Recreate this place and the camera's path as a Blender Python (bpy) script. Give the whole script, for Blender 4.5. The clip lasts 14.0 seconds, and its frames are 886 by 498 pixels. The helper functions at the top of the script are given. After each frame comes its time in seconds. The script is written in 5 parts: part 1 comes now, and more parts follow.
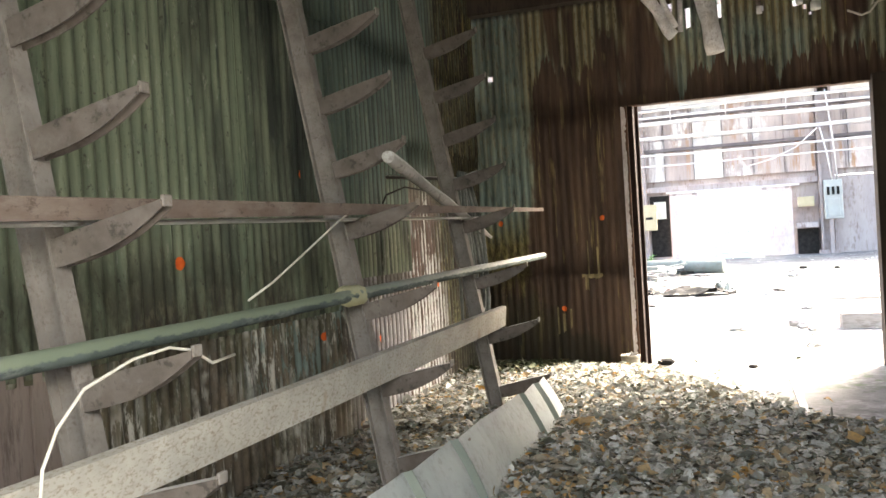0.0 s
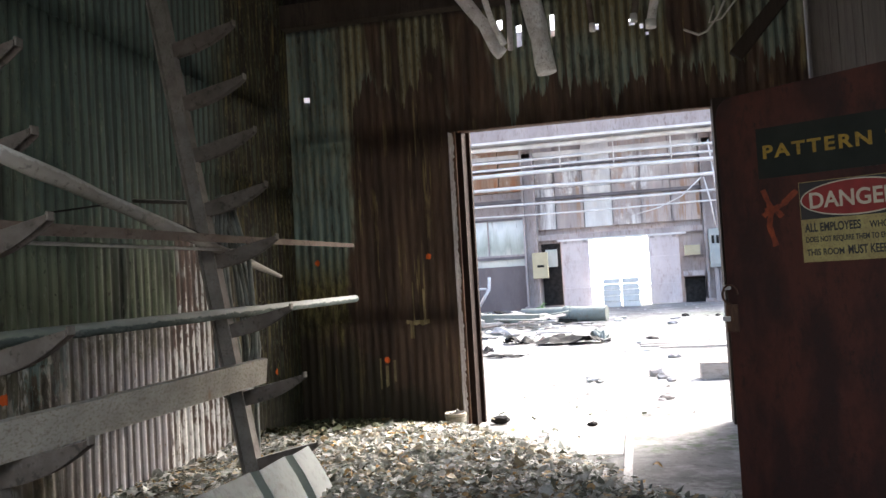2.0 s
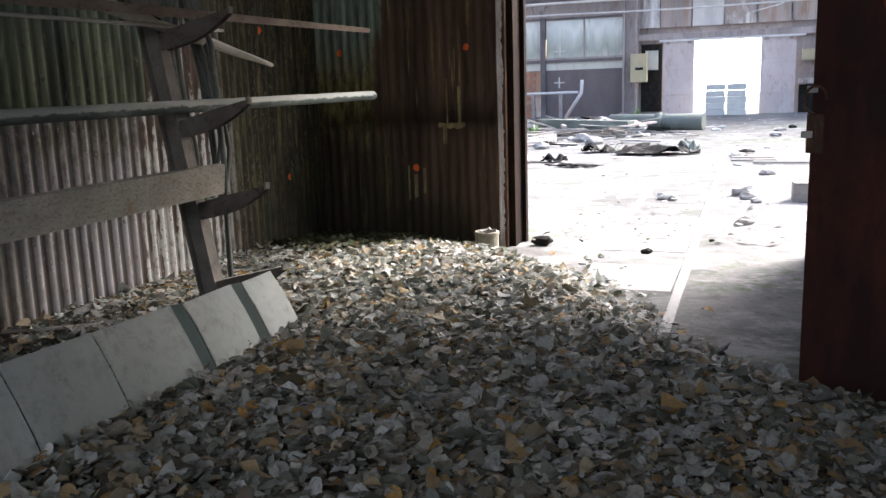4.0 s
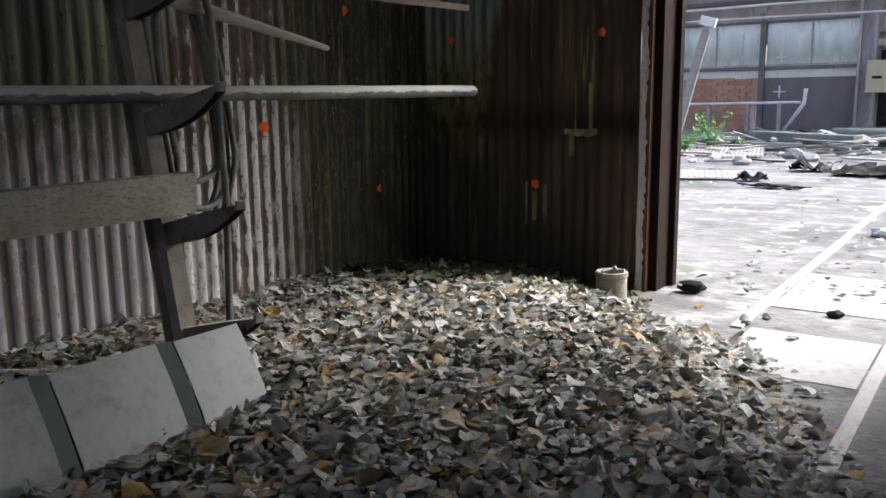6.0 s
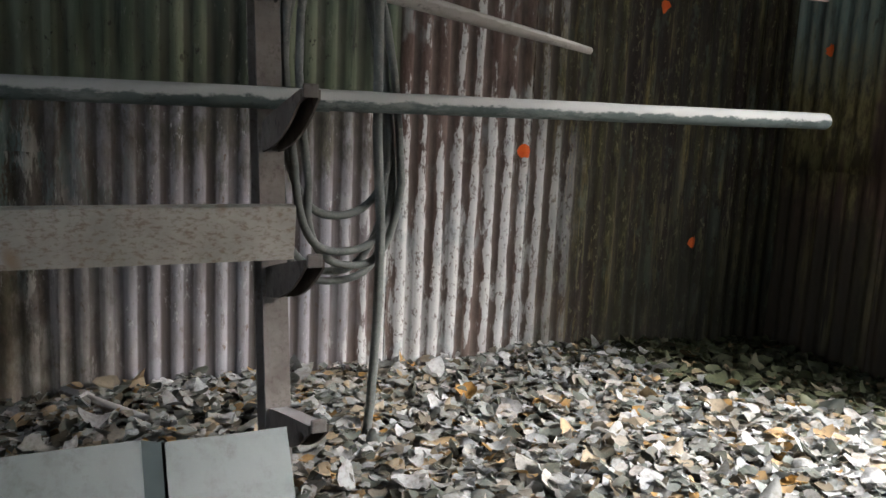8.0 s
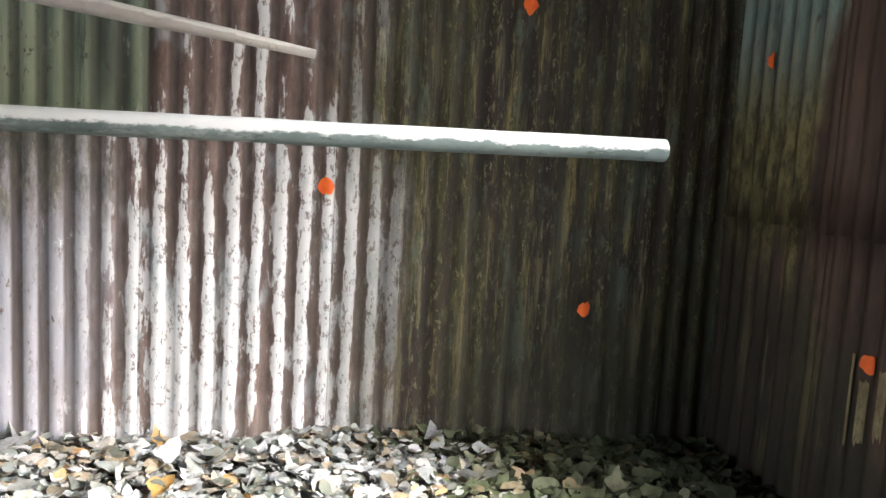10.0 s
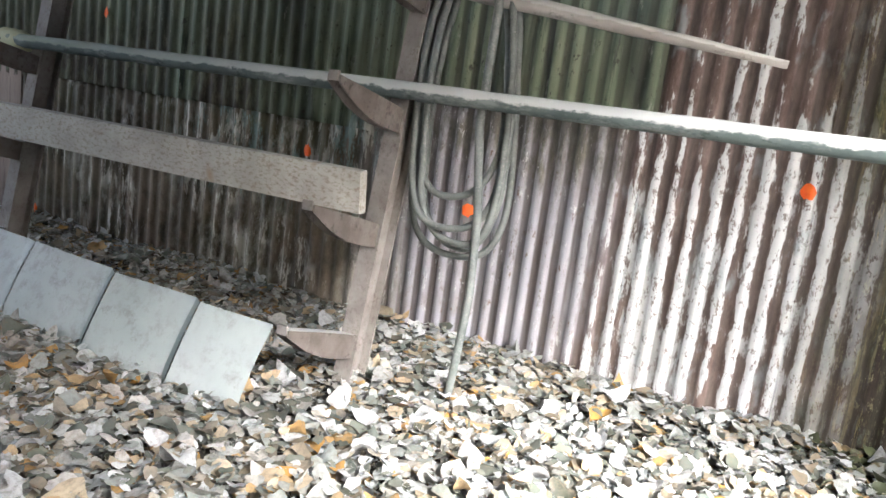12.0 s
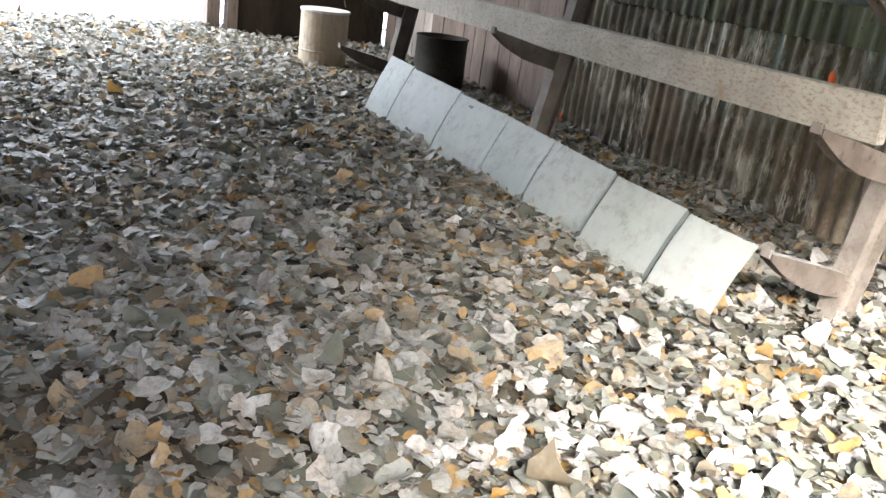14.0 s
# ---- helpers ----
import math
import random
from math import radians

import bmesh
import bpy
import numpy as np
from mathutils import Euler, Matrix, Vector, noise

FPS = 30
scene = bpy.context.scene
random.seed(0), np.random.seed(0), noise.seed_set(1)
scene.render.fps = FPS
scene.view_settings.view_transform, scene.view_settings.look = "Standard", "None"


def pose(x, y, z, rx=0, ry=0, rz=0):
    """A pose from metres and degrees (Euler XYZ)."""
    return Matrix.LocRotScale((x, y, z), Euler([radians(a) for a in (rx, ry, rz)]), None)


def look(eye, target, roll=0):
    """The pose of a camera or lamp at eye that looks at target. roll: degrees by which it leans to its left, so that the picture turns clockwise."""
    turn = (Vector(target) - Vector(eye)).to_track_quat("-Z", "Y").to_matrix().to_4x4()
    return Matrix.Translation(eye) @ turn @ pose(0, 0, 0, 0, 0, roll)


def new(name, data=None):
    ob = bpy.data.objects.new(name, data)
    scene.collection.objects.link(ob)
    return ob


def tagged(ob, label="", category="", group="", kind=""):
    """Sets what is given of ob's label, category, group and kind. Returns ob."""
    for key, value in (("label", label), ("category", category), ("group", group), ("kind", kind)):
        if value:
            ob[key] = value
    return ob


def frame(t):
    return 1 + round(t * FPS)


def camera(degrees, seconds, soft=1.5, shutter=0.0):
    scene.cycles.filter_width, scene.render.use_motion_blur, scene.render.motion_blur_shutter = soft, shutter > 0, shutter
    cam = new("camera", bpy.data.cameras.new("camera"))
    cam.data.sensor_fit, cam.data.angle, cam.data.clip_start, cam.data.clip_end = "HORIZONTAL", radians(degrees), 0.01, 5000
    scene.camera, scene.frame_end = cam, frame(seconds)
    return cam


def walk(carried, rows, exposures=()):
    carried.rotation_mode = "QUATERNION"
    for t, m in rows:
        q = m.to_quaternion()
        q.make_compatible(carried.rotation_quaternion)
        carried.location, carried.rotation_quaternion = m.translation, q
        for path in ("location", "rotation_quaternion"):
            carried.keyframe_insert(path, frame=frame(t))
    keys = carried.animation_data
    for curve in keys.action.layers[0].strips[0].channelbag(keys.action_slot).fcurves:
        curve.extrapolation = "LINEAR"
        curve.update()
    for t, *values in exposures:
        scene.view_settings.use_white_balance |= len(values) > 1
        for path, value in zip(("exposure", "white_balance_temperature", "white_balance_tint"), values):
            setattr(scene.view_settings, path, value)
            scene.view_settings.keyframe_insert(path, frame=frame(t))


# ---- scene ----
cam = camera(56.0, 14.0)
PATH = [
    (0, (2.629, -0.276, 1.420), (1.971, 1.612, 1.398), -3.4),
    (0.5, (2.813, 0.142, 1.329), (2.368, 2.092, 1.345), -3.6),
    (1, (2.981, 0.373, 1.321), (2.564, 2.329, 1.38), -3.5),
    (1.5, (3.081, 0.685, 1.314), (2.65, 2.636, 1.391), -3.3),
    (2, (3.216, 1.034, 1.287), (2.768, 2.981, 1.371), -3.3),
    (2.5, (3.365, 1.314, 1.275), (2.917, 3.263, 1.247), -3.3),
    (2.7, (3.371, 1.414, 1.259), (2.906, 3.348, 1.051), -3.3),
    (4.8, (3.49, 2.754, 1.186), (2.637, 4.52, 0.795), -1.4),
    (5, (3.484, 2.898, 1.168), (2.586, 4.642, 0.778), -1.2),
    (5.5, (3.532, 3.31, 1.184), (2.54, 5.004, 0.799), -1.0),
    (6, (3.487, 3.707, 1.145), (2.371, 5.331, 0.797), -0.7),
    (6.5, (3.454, 4.112, 1.167), (2.218, 5.65, 0.842), -0.4),
    (7, (3.491, 4.416, 1.137), (2.038, 5.758, 0.838), 0.8),
    (7.5, (3.42, 4.65, 1.154), (1.76, 5.72, 0.838), 2.4),
    (8, (3.195, 5.111, 1.173), (1.418, 5.968, 0.847), 2.8),
    (8.5, (3.014, 5.569, 1.192), (1.176, 6.297, 0.888), 3.1),
    (9, (2.954, 5.976, 1.188), (1.08, 6.611, 0.9), 3.0),
    (9.2, (2.936, 6.178, 1.163), (1.054, 6.797, 0.894), 2.9),
    (11.3, (3.187, 7.166, 1.241), (1.232, 6.888, 0.923), 5.8),
    (11.5, (3.218, 7.153, 1.221), (1.29, 6.734, 0.892), 6.3),
    (12, (3.351, 7.294, 1.21), (1.61, 6.383, 0.835), 7.7),
    (12.5, (3.365, 7.316, 1.204), (1.873, 6.057, 0.767), 8.4),
    (13, (3.363, 7.308, 1.192), (2.139, 5.835, 0.616), 8.4),
    (13.5, (3.363, 7.293, 1.173), (2.377, 5.69, 0.494), 8.0),
    (14, (3.410, 7.405, 1.168), (2.503, 5.758, 0.484), 8.0),
]

# ---- camera exposure over the walk ----
EXPOSURES = [(0, 3.66, 7150, 8), (0.6, 2.9, 6700, 8), (1.5, 2.78, 6400, 9), (2.5, 2.68, 6350, 10), (5.0, 1.75, 6100, 10), (6.5, 1.58, 5950, 10), (7.5, 1.6, 5850, 10), (8.3, 2.75, 5900, 10), (9.0, 3.4, 5900, 10), (11.5, 3.4, 5650, 10), (12.5, 3.65, 6050, 10), (14.0, 3.9, 6350, 10)]
walk(cam, [(t, look(eye, target, roll)) for t, eye, target, roll in PATH], EXPOSURES)

# ---- world and sun: bright overcast day ----
world = bpy.data.worlds.new("world")
scene.world = world
world.use_nodes = True
wn = world.node_tree
sky = wn.nodes.new("ShaderNodeTexSky")
sky.sky_type = "NISHITA"
sky.sun_disc = False
sky.sun_elevation = radians(40)
sky.sun_rotation = radians(37)
sky.air_density, sky.dust_density, sky.ozone_density = 1.0, 6.0, 1.0
wn.links.new(sky.outputs[0], wn.nodes["Background"].inputs[0])
wn.nodes["Background"].inputs[1].default_value = 0.15
sun_data = bpy.data.lights.new("sun", "SUN")
sun_data.energy, sun_data.angle, sun_data.color = 2.8, radians(31), (1.0, 0.985, 0.975)
sun = new("sun", sun_data)
sun.matrix_world = look((14.0, 18.6, 19.5), (0.0, 0.0, 0.0))

# added area lamp, aimed down, that boosts the sky's light in the wide entrance behind the start
entrance_fill_data = bpy.data.lights.new("entrance_fill", "AREA")
entrance_fill_data.shape, entrance_fill_data.size, entrance_fill_data.size_y, entrance_fill_data.energy, entrance_fill_data.color = "RECTANGLE", 2.8, 1.6, 31.0, (1.0, 0.985, 0.955)
entrance_fill = new("entrance_fill", entrance_fill_data)
entrance_fill.matrix_world = look((3.25, -0.86, 2.45), (3.0, -0.62, 0.0))

# ---- material tools ----
class Mat:
    """A small node builder: object coordinates in metres."""

    def __init__(self, name, rough=0.8, metal=0.0):
        self.m = bpy.data.materials.new(name)
        self.m.use_nodes = True
        self.t = self.m.node_tree
        self.b = self.t.nodes["Principled BSDF"]
        self.b.inputs["Roughness"].default_value = rough
        self.b.inputs["Metallic"].default_value = metal
        self.b.inputs["Specular IOR Level"].default_value = 0.3
        self.co = self.t.nodes.new("ShaderNodeTexCoord").outputs["Object"]

    def put(self, socket, value):
        if isinstance(value, bpy.types.NodeSocket):
            self.t.links.new(value, socket)
        elif isinstance(value, (tuple, list)) and len(value) == 3 and socket.type == "RGBA":
            socket.default_value = (*value, 1)
        else:
            socket.default_value = value

    def noise(self, scale=5.0, stretch=(1, 1, 1), detail=4.0, rough=0.6, vec=None, shift=0.0):
        mp = self.t.nodes.new("ShaderNodeMapping")
        mp.inputs["Scale"].default_value = stretch
        mp.inputs["Location"].default_value = (shift, shift * 1.7, shift * 0.6)
        self.put(mp.inputs["Vector"], vec or self.co)
        n = self.t.nodes.new("ShaderNodeTexNoise")
        n.inputs["Scale"].default_value, n.inputs["Detail"].default_value, n.inputs["Roughness"].default_value = scale, detail, rough
        self.t.links.new(mp.outputs[0], n.inputs["Vector"])
        return n.outputs["Fac"]

    def xyz(self):
        s = self.t.nodes.new("ShaderNodeSeparateXYZ")
        self.t.links.new(self.co, s.inputs[0])
        return s.outputs

    def rng(self, v, a, b, lo=0.0, hi=1.0):
        n = self.t.nodes.new("ShaderNodeMapRange")
        self.put(n.inputs["Value"], v)
        for k, x in (("From Min", a), ("From Max", b), ("To Min", lo), ("To Max", hi)):
            n.inputs[k].default_value = x
        return n.outputs[0]

    def calc(self, op, a, b=0.0):
        n = self.t.nodes.new("ShaderNodeMath")
        n.operation = op
        self.put(n.inputs[0], a)
        self.put(n.inputs[1], b)
        return n.outputs[0]

    def mix(self, f, a, b):
        n = self.t.nodes.new("ShaderNodeMix")
        n.data_type = "RGBA"
        self.put(n.inputs[0], f)
        self.put(n.inputs[6], a)
        self.put(n.inputs[7], b)
        return n.outputs[2]

    def random(self):
        return self.t.nodes.new("ShaderNodeObjectInfo").outputs["Random"]

    def island(self):
        return self.t.nodes.new("ShaderNodeNewGeometry").outputs["Random Per Island"]

    def ramp(self, f, stops):
        n = self.t.nodes.new("ShaderNodeValToRGB")
        r = n.color_ramp
        while len(r.elements) < len(stops):
            r.elements.new(0.5)
        for e, (p, c) in zip(r.elements, stops):
            e.position, e.color = p, (*c, 1)
        self.put(n.inputs[0], f)
        return n.outputs[0]

    def color(self, c):
        self.put(self.b.inputs["Base Color"], c)
        return self

    def bump(self, h, strength=0.4, dist=0.01):
        n = self.t.nodes.new("ShaderNodeBump")
        n.inputs["Strength"].default_value, n.inputs["Distance"].default_value = strength, dist
        self.put(n.inputs["Height"], h)
        self.t.links.new(n.outputs[0], self.b.inputs["Normal"])
        return self

    def rough(self, v):
        self.put(self.b.inputs["Roughness"], v)
        return self


def worn(name, a, b, scale=6.0, stretch=(1, 1, 1), rough=0.8, metal=0.0, c=None, bump=0.3, lo=0.35, hi=0.65):
    """Two tones mixed by noise, a third in fine specks, and relief."""
    m = Mat(name, rough, metal)
    col = m.mix(m.rng(m.noise(scale, stretch, 6), lo, hi), a, b)
    fine = m.noise(scale * 9, stretch, 6, 0.75, shift=3)
    if c:
        patch = m.noise(scale * 2.2, stretch, 6, 0.7, shift=11)
        col = m.mix(m.calc("MULTIPLY", m.rng(fine, 0.48, 0.62), m.rng(patch, 0.42, 0.62, 0.1, 0.85)), col, c)
    col = m.mix(m.rng(m.random(), 0, 1, 0, 0.25), col, tuple(x * 0.6 for x in a))
    m.color(col)
    m.bump(fine, bump, 0.004)
    return m.m


def dusty(name, a, b, dust, scale=8.0, rough=0.85, lo=0.05, hi=0.35, blotch=0.18, mossy_end=None):
    """A worn bar whose upper side is covered with settled dust, uneven at its border."""
    m = Mat(name, rough)
    geo = m.t.nodes.new("ShaderNodeNewGeometry")
    s = m.t.nodes.new("ShaderNodeSeparateXYZ")
    m.t.links.new(geo.outputs["Normal"], s.inputs[0])
    n1 = m.noise(scale * 3, (1, 0.6, 1), 6, 0.7)
    col = m.mix(m.rng(m.noise(scale, (1, 0.5, 1), 5, shift=5), 0.35, 0.65), a, b)
    col = m.mix(m.rng(n1, 0.56, 0.64, 0, 0.7), col, tuple(x * 0.45 for x in a))
    n2 = m.noise(scale * 0.7, (1, 0.35, 1), 6, 0.75, shift=15)
    col = m.mix(m.rng(n2, 0.55, 0.62, 0, blotch), col, tuple(0.6 * x + 0.4 * y for x, y in zip(b, dust)))
    up = m.calc("ADD", s.outputs[2], m.rng(n1, 0.2, 0.8, -0.5, 0.5))
    if mossy_end:
        dust = m.mix(m.rng(m.calc("ADD", m.xyz()[1], m.rng(n2, 0.3, 0.7, -0.5, 0.5)), -0.4, 2.0), mossy_end, dust)
    col = m.mix(m.rng(up, lo, hi, 0, 0.92), col, dust)
    m.color(col).bump(n1, 0.6, 0.005)
    return m.m


def left_wall_paint():
    """Corrugated iron: green paint above, rusty below, whitewash patch and dark olive end."""
    m = Mat("corrugated_left", 0.7)
    x, y, z = m.xyz()
    big = m.noise(1.3, (1, 1, 0.6), 5)
    streak = m.noise(7, (1, 1, 0.10), 6, 0.7, shift=2)
    streak2 = m.noise(13, (1, 1, 0.07), 5, 0.7, shift=5)
    fleck = m.noise(34, (1, 1, 0.5), 5, 0.7, shift=9)
    wy = m.calc("ADD", y, m.rng(m.noise(2.2, (1, 1, 0.5), 5, shift=7), 0, 1, -0.35, 0.35))
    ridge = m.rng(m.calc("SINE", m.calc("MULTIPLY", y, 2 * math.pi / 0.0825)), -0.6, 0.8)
    # green paint
    green = m.mix(m.rng(streak, 0.35, 0.7), (0.094, 0.122, 0.078), (0.225, 0.250, 0.165))
    green = m.mix(m.rng(streak2, 0.58, 0.68), green, (0.035, 0.045, 0.035))
    green = m.mix(m.rng(fleck, 0.64, 0.70), green, (0.06, 0.05, 0.04))
    # rusty low sheets with pale streaks
    rust_low = m.mix(m.rng(m.noise(3.1, (1, 1, 0.5), 6, 0.7, shift=91), 0.4, 0.6), (0.030, 0.023, 0.017), (0.125, 0.100, 0.072))
    rust_low = m.mix(m.rng(m.noise(11, (1, 1, 0.3), 6, 0.75, shift=93), 0.45, 0.62, 0, 0.8), rust_low, (0.060, 0.062, 0.034))
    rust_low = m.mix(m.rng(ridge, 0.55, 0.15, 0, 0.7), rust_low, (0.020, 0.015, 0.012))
    low = m.mix(m.rng(m.calc("MULTIPLY", m.rng(streak, 0.5, 0.62), m.rng(big, 0.4, 0.6)), 0, 1, 0, 0.8), rust_low, (0.34, 0.33, 0.29))
    low = m.mix(m.rng(m.noise(4, (1, 1, 0.2), 4, shift=12), 0.6, 0.7, 0, 0.7), low, (0.10, 0.16, 0.15))
    # grey-mauve galvanised
    grey = m.mix(m.rng(streak, 0.35, 0.65), (0.205, 0.196, 0.210), (0.370, 0.360, 0.378))
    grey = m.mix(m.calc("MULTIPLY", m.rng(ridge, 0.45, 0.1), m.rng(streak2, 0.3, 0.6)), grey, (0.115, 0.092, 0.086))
    grey = m.mix(m.rng(fleck, 0.6, 0.66), grey, (0.15, 0.11, 0.09))
    # white flaking paint over rust
    flake = m.noise(17, (1, 1, 0.32), 6, 0.72, shift=23)
    big2 = m.noise(3.6, (1, 1, 0.4), 5, shift=17)
    flaky = m.calc("ADD", m.calc("MULTIPLY", ridge, 0.15), m.calc("ADD", m.calc("MULTIPLY", streak2, 0.45), m.calc("ADD", m.calc("MULTIPLY", flake, 0.55), m.calc("MULTIPLY", big2, 0.7))))
    flaky = m.calc("SUBTRACT", flaky, m.rng(z, 0.7, 1.5, 0, 0.10))
    base_rust = m.mix(m.rng(flake, 0.4, 0.6), (0.085, 0.055, 0.045), (0.17, 0.125, 0.105))
    white = m.mix(m.rng(flaky, 0.885, 0.92), base_rust, (0.50, 0.50, 0.485))
    white = m.mix(m.rng(m.noise(48, (1, 1, 0.6), 5, 0.75, shift=41), 0.55, 0.60, 0, 0.85), white, base_rust)
    white = m.mix(m.calc("MULTIPLY", m.rng(m.noise(9, (1, 1, 0.5), 5, shift=29), 0.56, 0.66), 0.6), white, (0.30, 0.33, 0.33))
    # dark olive end
    olive = m.mix(m.rng(streak, 0.4, 0.62), (0.024, 0.016, 0.011), (0.056, 0.053, 0.023))
    olive = m.mix(m.rng(streak2, 0.57, 0.62), olive, (0.125, 0.112, 0.062))
    olive = m.mix(m.rng(fleck, 0.62, 0.68), olive, (0.02, 0.014, 0.011))
    speck = m.noise(26, (1, 1, 0.28), 6, 0.75, shift=37)
    olive = m.mix(m.rng(speck, 0.55, 0.61, 0, 0.85), olive, (0.115, 0.110, 0.045))
    olive = m.mix(m.rng(m.noise(9, (1, 1, 0.12), 5, 0.7, shift=47), 0.55, 0.62, 0, 0.85), olive, (0.018, 0.011, 0.008))
    stain = m.rng(m.noise(1.7, (1, 1, 0.16), 5, 0.65, shift=51), 0.54, 0.62, 0, 0.75)
    green = m.mix(stain, green, (0.030, 0.036, 0.028))
    green = m.mix(m.rng(speck, 0.60, 0.66, 0, 0.6), green, (0.30, 0.31, 0.25))
    green = m.mix(m.rng(m.noise(20, (1, 1, 0.7), 5, 0.7, shift=57), 0.63, 0.67, 0, 0.8), green, (0.04, 0.035, 0.028))
    grey = m.mix(m.rng(m.noise(4.2, (1, 1, 0.35), 6, 0.7, shift=81), 0.52, 0.64, 0, 0.6), grey, (0.125, 0.10, 0.09))
    grey = m.mix(m.rng(m.noise(30, (1, 1, 0.3), 5, 0.75, shift=83), 0.58, 0.64, 0, 0.6), grey, (0.13, 0.105, 0.095))
    grey = m.mix(m.rng(speck, 0.60, 0.66, 0, 0.7), grey, (0.50, 0.50, 0.49))
    low = m.mix(m.calc("MULTIPLY", m.rng(m.noise(5.5, (1, 1, 0.45), 6, 0.7, shift=61), 0.50, 0.58, 0, 0.9), m.rng(z, 0.50, 0.15)), low, (0.38, 0.355, 0.31))
    low = m.mix(m.calc("MULTIPLY", m.rng(m.noise(4.5, (1, 1, 0.4), 6, 0.7, shift=67), 0.50, 0.60, 0, 0.7), m.rng(z, 0.40, 0.60)), low, (0.115, 0.13, 0.09))
    low = m.mix(m.rng(m.noise(8, (1, 1, 0.12), 5, 0.7, shift=71), 0.60, 0.65, 0, 0.8), low, (0.35, 0.35, 0.32))
    low = m.mix(m.rng(speck, 0.61, 0.67, 0, 0.5), low, (0.20, 0.18, 0.14))
    under = m.calc("MULTIPLY", m.rng(m.calc("ADD", z, m.rng(flake, 0.3, 0.7, -0.16, 0.16)), 0.86, 1.02), m.rng(m.noise(3.8, (1, 1, 0.5), 6, 0.75, shift=121), 0.42, 0.54))
    grey = m.mix(m.calc("MULTIPLY", under, 0.85), grey, m.mix(m.rng(speck, 0.45, 0.58), (0.062, 0.058, 0.040), (0.135, 0.125, 0.088)))
    grey = m.mix(m.calc("MULTIPLY", m.rng(m.noise(40, (1, 1, 0.45), 6, 0.8, shift=127), 0.60, 0.66), m.rng(big2, 0.42, 0.56)), grey, (0.56, 0.555, 0.54))
    olive = m.mix(m.calc("MULTIPLY", m.rng(m.noise(17, (1, 1, 0.07), 6, 0.8, shift=131), 0.54, 0.59), m.rng(m.noise(5, (1, 1, 0.5), 5, 0.7, shift=133), 0.42, 0.55)), olive, (0.165, 0.135, 0.055))
    band = m.calc("MAXIMUM", m.rng(y, 4.95, 5.0), 0.0)
    lap = m.rng(band, 0, 1, 0.97, 1.17)
    is_low = m.calc("LESS_THAN", z, lap)
    old = m.calc("MULTIPLY", m.rng(wy, 4.7, 4.2), m.rng(m.noise(2.6, (1, 1, 0.35), 6, 0.7, shift=101), 0.38, 0.54))
    teal = m.mix(m.rng(streak, 0.36, 0.66), (0.058, 0.085, 0.076), (0.145, 0.205, 0.180))
    green = m.mix(m.calc("MULTIPLY", m.rng(wy, 4.2, 5.0), m.calc("MULTIPLY", m.rng(z, 1.45, 1.9), m.rng(speck, 0.66, 0.48, 0.25, 0.85))), green, teal)
    soot = m.calc("MULTIPLY", m.calc("MULTIPLY", m.rng(wy, 3.85, 4.1), m.rng(wy, 4.9, 4.6)), m.calc("MULTIPLY", m.rng(z, 1.2, 1.7), m.rng(streak, 0.62, 0.40, 0.25, 0.9)))
    green = m.mix(soot, green, (0.022, 0.026, 0.022))
    flecks = m.noise(46, (1, 1, 0.4), 5, 0.8, shift=141)
    green = m.mix(m.rng(flecks, 0.60, 0.63, 0, 0.55), green, (0.040, 0.036, 0.028))
    olive = m.mix(m.rng(flecks, 0.58, 0.61, 0, 0.7), olive, (0.205, 0.190, 0.105))
    olive = m.mix(m.rng(m.noise(19, (1, 1, 0.14), 6, 0.8, shift=143), 0.56, 0.58, 0, 0.85), olive, (0.016, 0.011, 0.008))
    olive = m.mix(m.calc("MULTIPLY", m.rng(m.noise(7, (1, 1, 0.4), 6, 0.75, shift=147), 0.54, 0.60), 0.6), olive, (0.085, 0.105, 0.075))
    green = m.mix(m.calc("MULTIPLY", old, m.rng(z, 1.7, 1.1)), green, m.mix(m.rng(speck, 0.48, 0.6), (0.042, 0.034, 0.024), (0.105, 0.098, 0.062)))
    drip = m.calc("MULTIPLY", m.rng(m.noise(15, (1, 1, 0.045), 4, 0.6, shift=97), 0.56, 0.60), m.rng(m.noise(1.1, (1, 1, 0.8), 3, shift=99), 0.42, 0.56))
    low = m.mix(m.calc("MULTIPLY", drip, 0.85), low, (0.50, 0.49, 0.46))
    low = m.mix(m.rng(m.noise(6, (1, 1, 0.6), 6, 0.75, shift=103), 0.36, 0.56, 0.15, 0.7), low, (0.090, 0.084, 0.045))
    low = m.mix(m.rng(m.noise(3.3, (1, 1, 0.5), 6, 0.75, shift=111), 0.54, 0.60, 0, 0.7), low, (0.30, 0.285, 0.24))
    low = m.mix(m.rng(m.noise(2.3, (1, 1, 0.6), 6, 0.7, shift=113), 0.46, 0.56, 0, 0.75), low, (0.038, 0.027, 0.016))
    low = m.mix(m.rng(m.noise(2.9, (1, 1, 0.7), 6, 0.75, shift=151), 0.48, 0.60, 0, 0.65), low, (0.165, 0.128, 0.090))
    low = m.mix(m.calc("MULTIPLY", m.rng(m.noise(12, (1, 1, 0.22), 6, 0.75, shift=153), 0.52, 0.57), m.rng(m.noise(1.9, (1, 1, 0.9), 4, 0.6, shift=155), 0.48, 0.58)), low, (0.46, 0.44, 0.385))
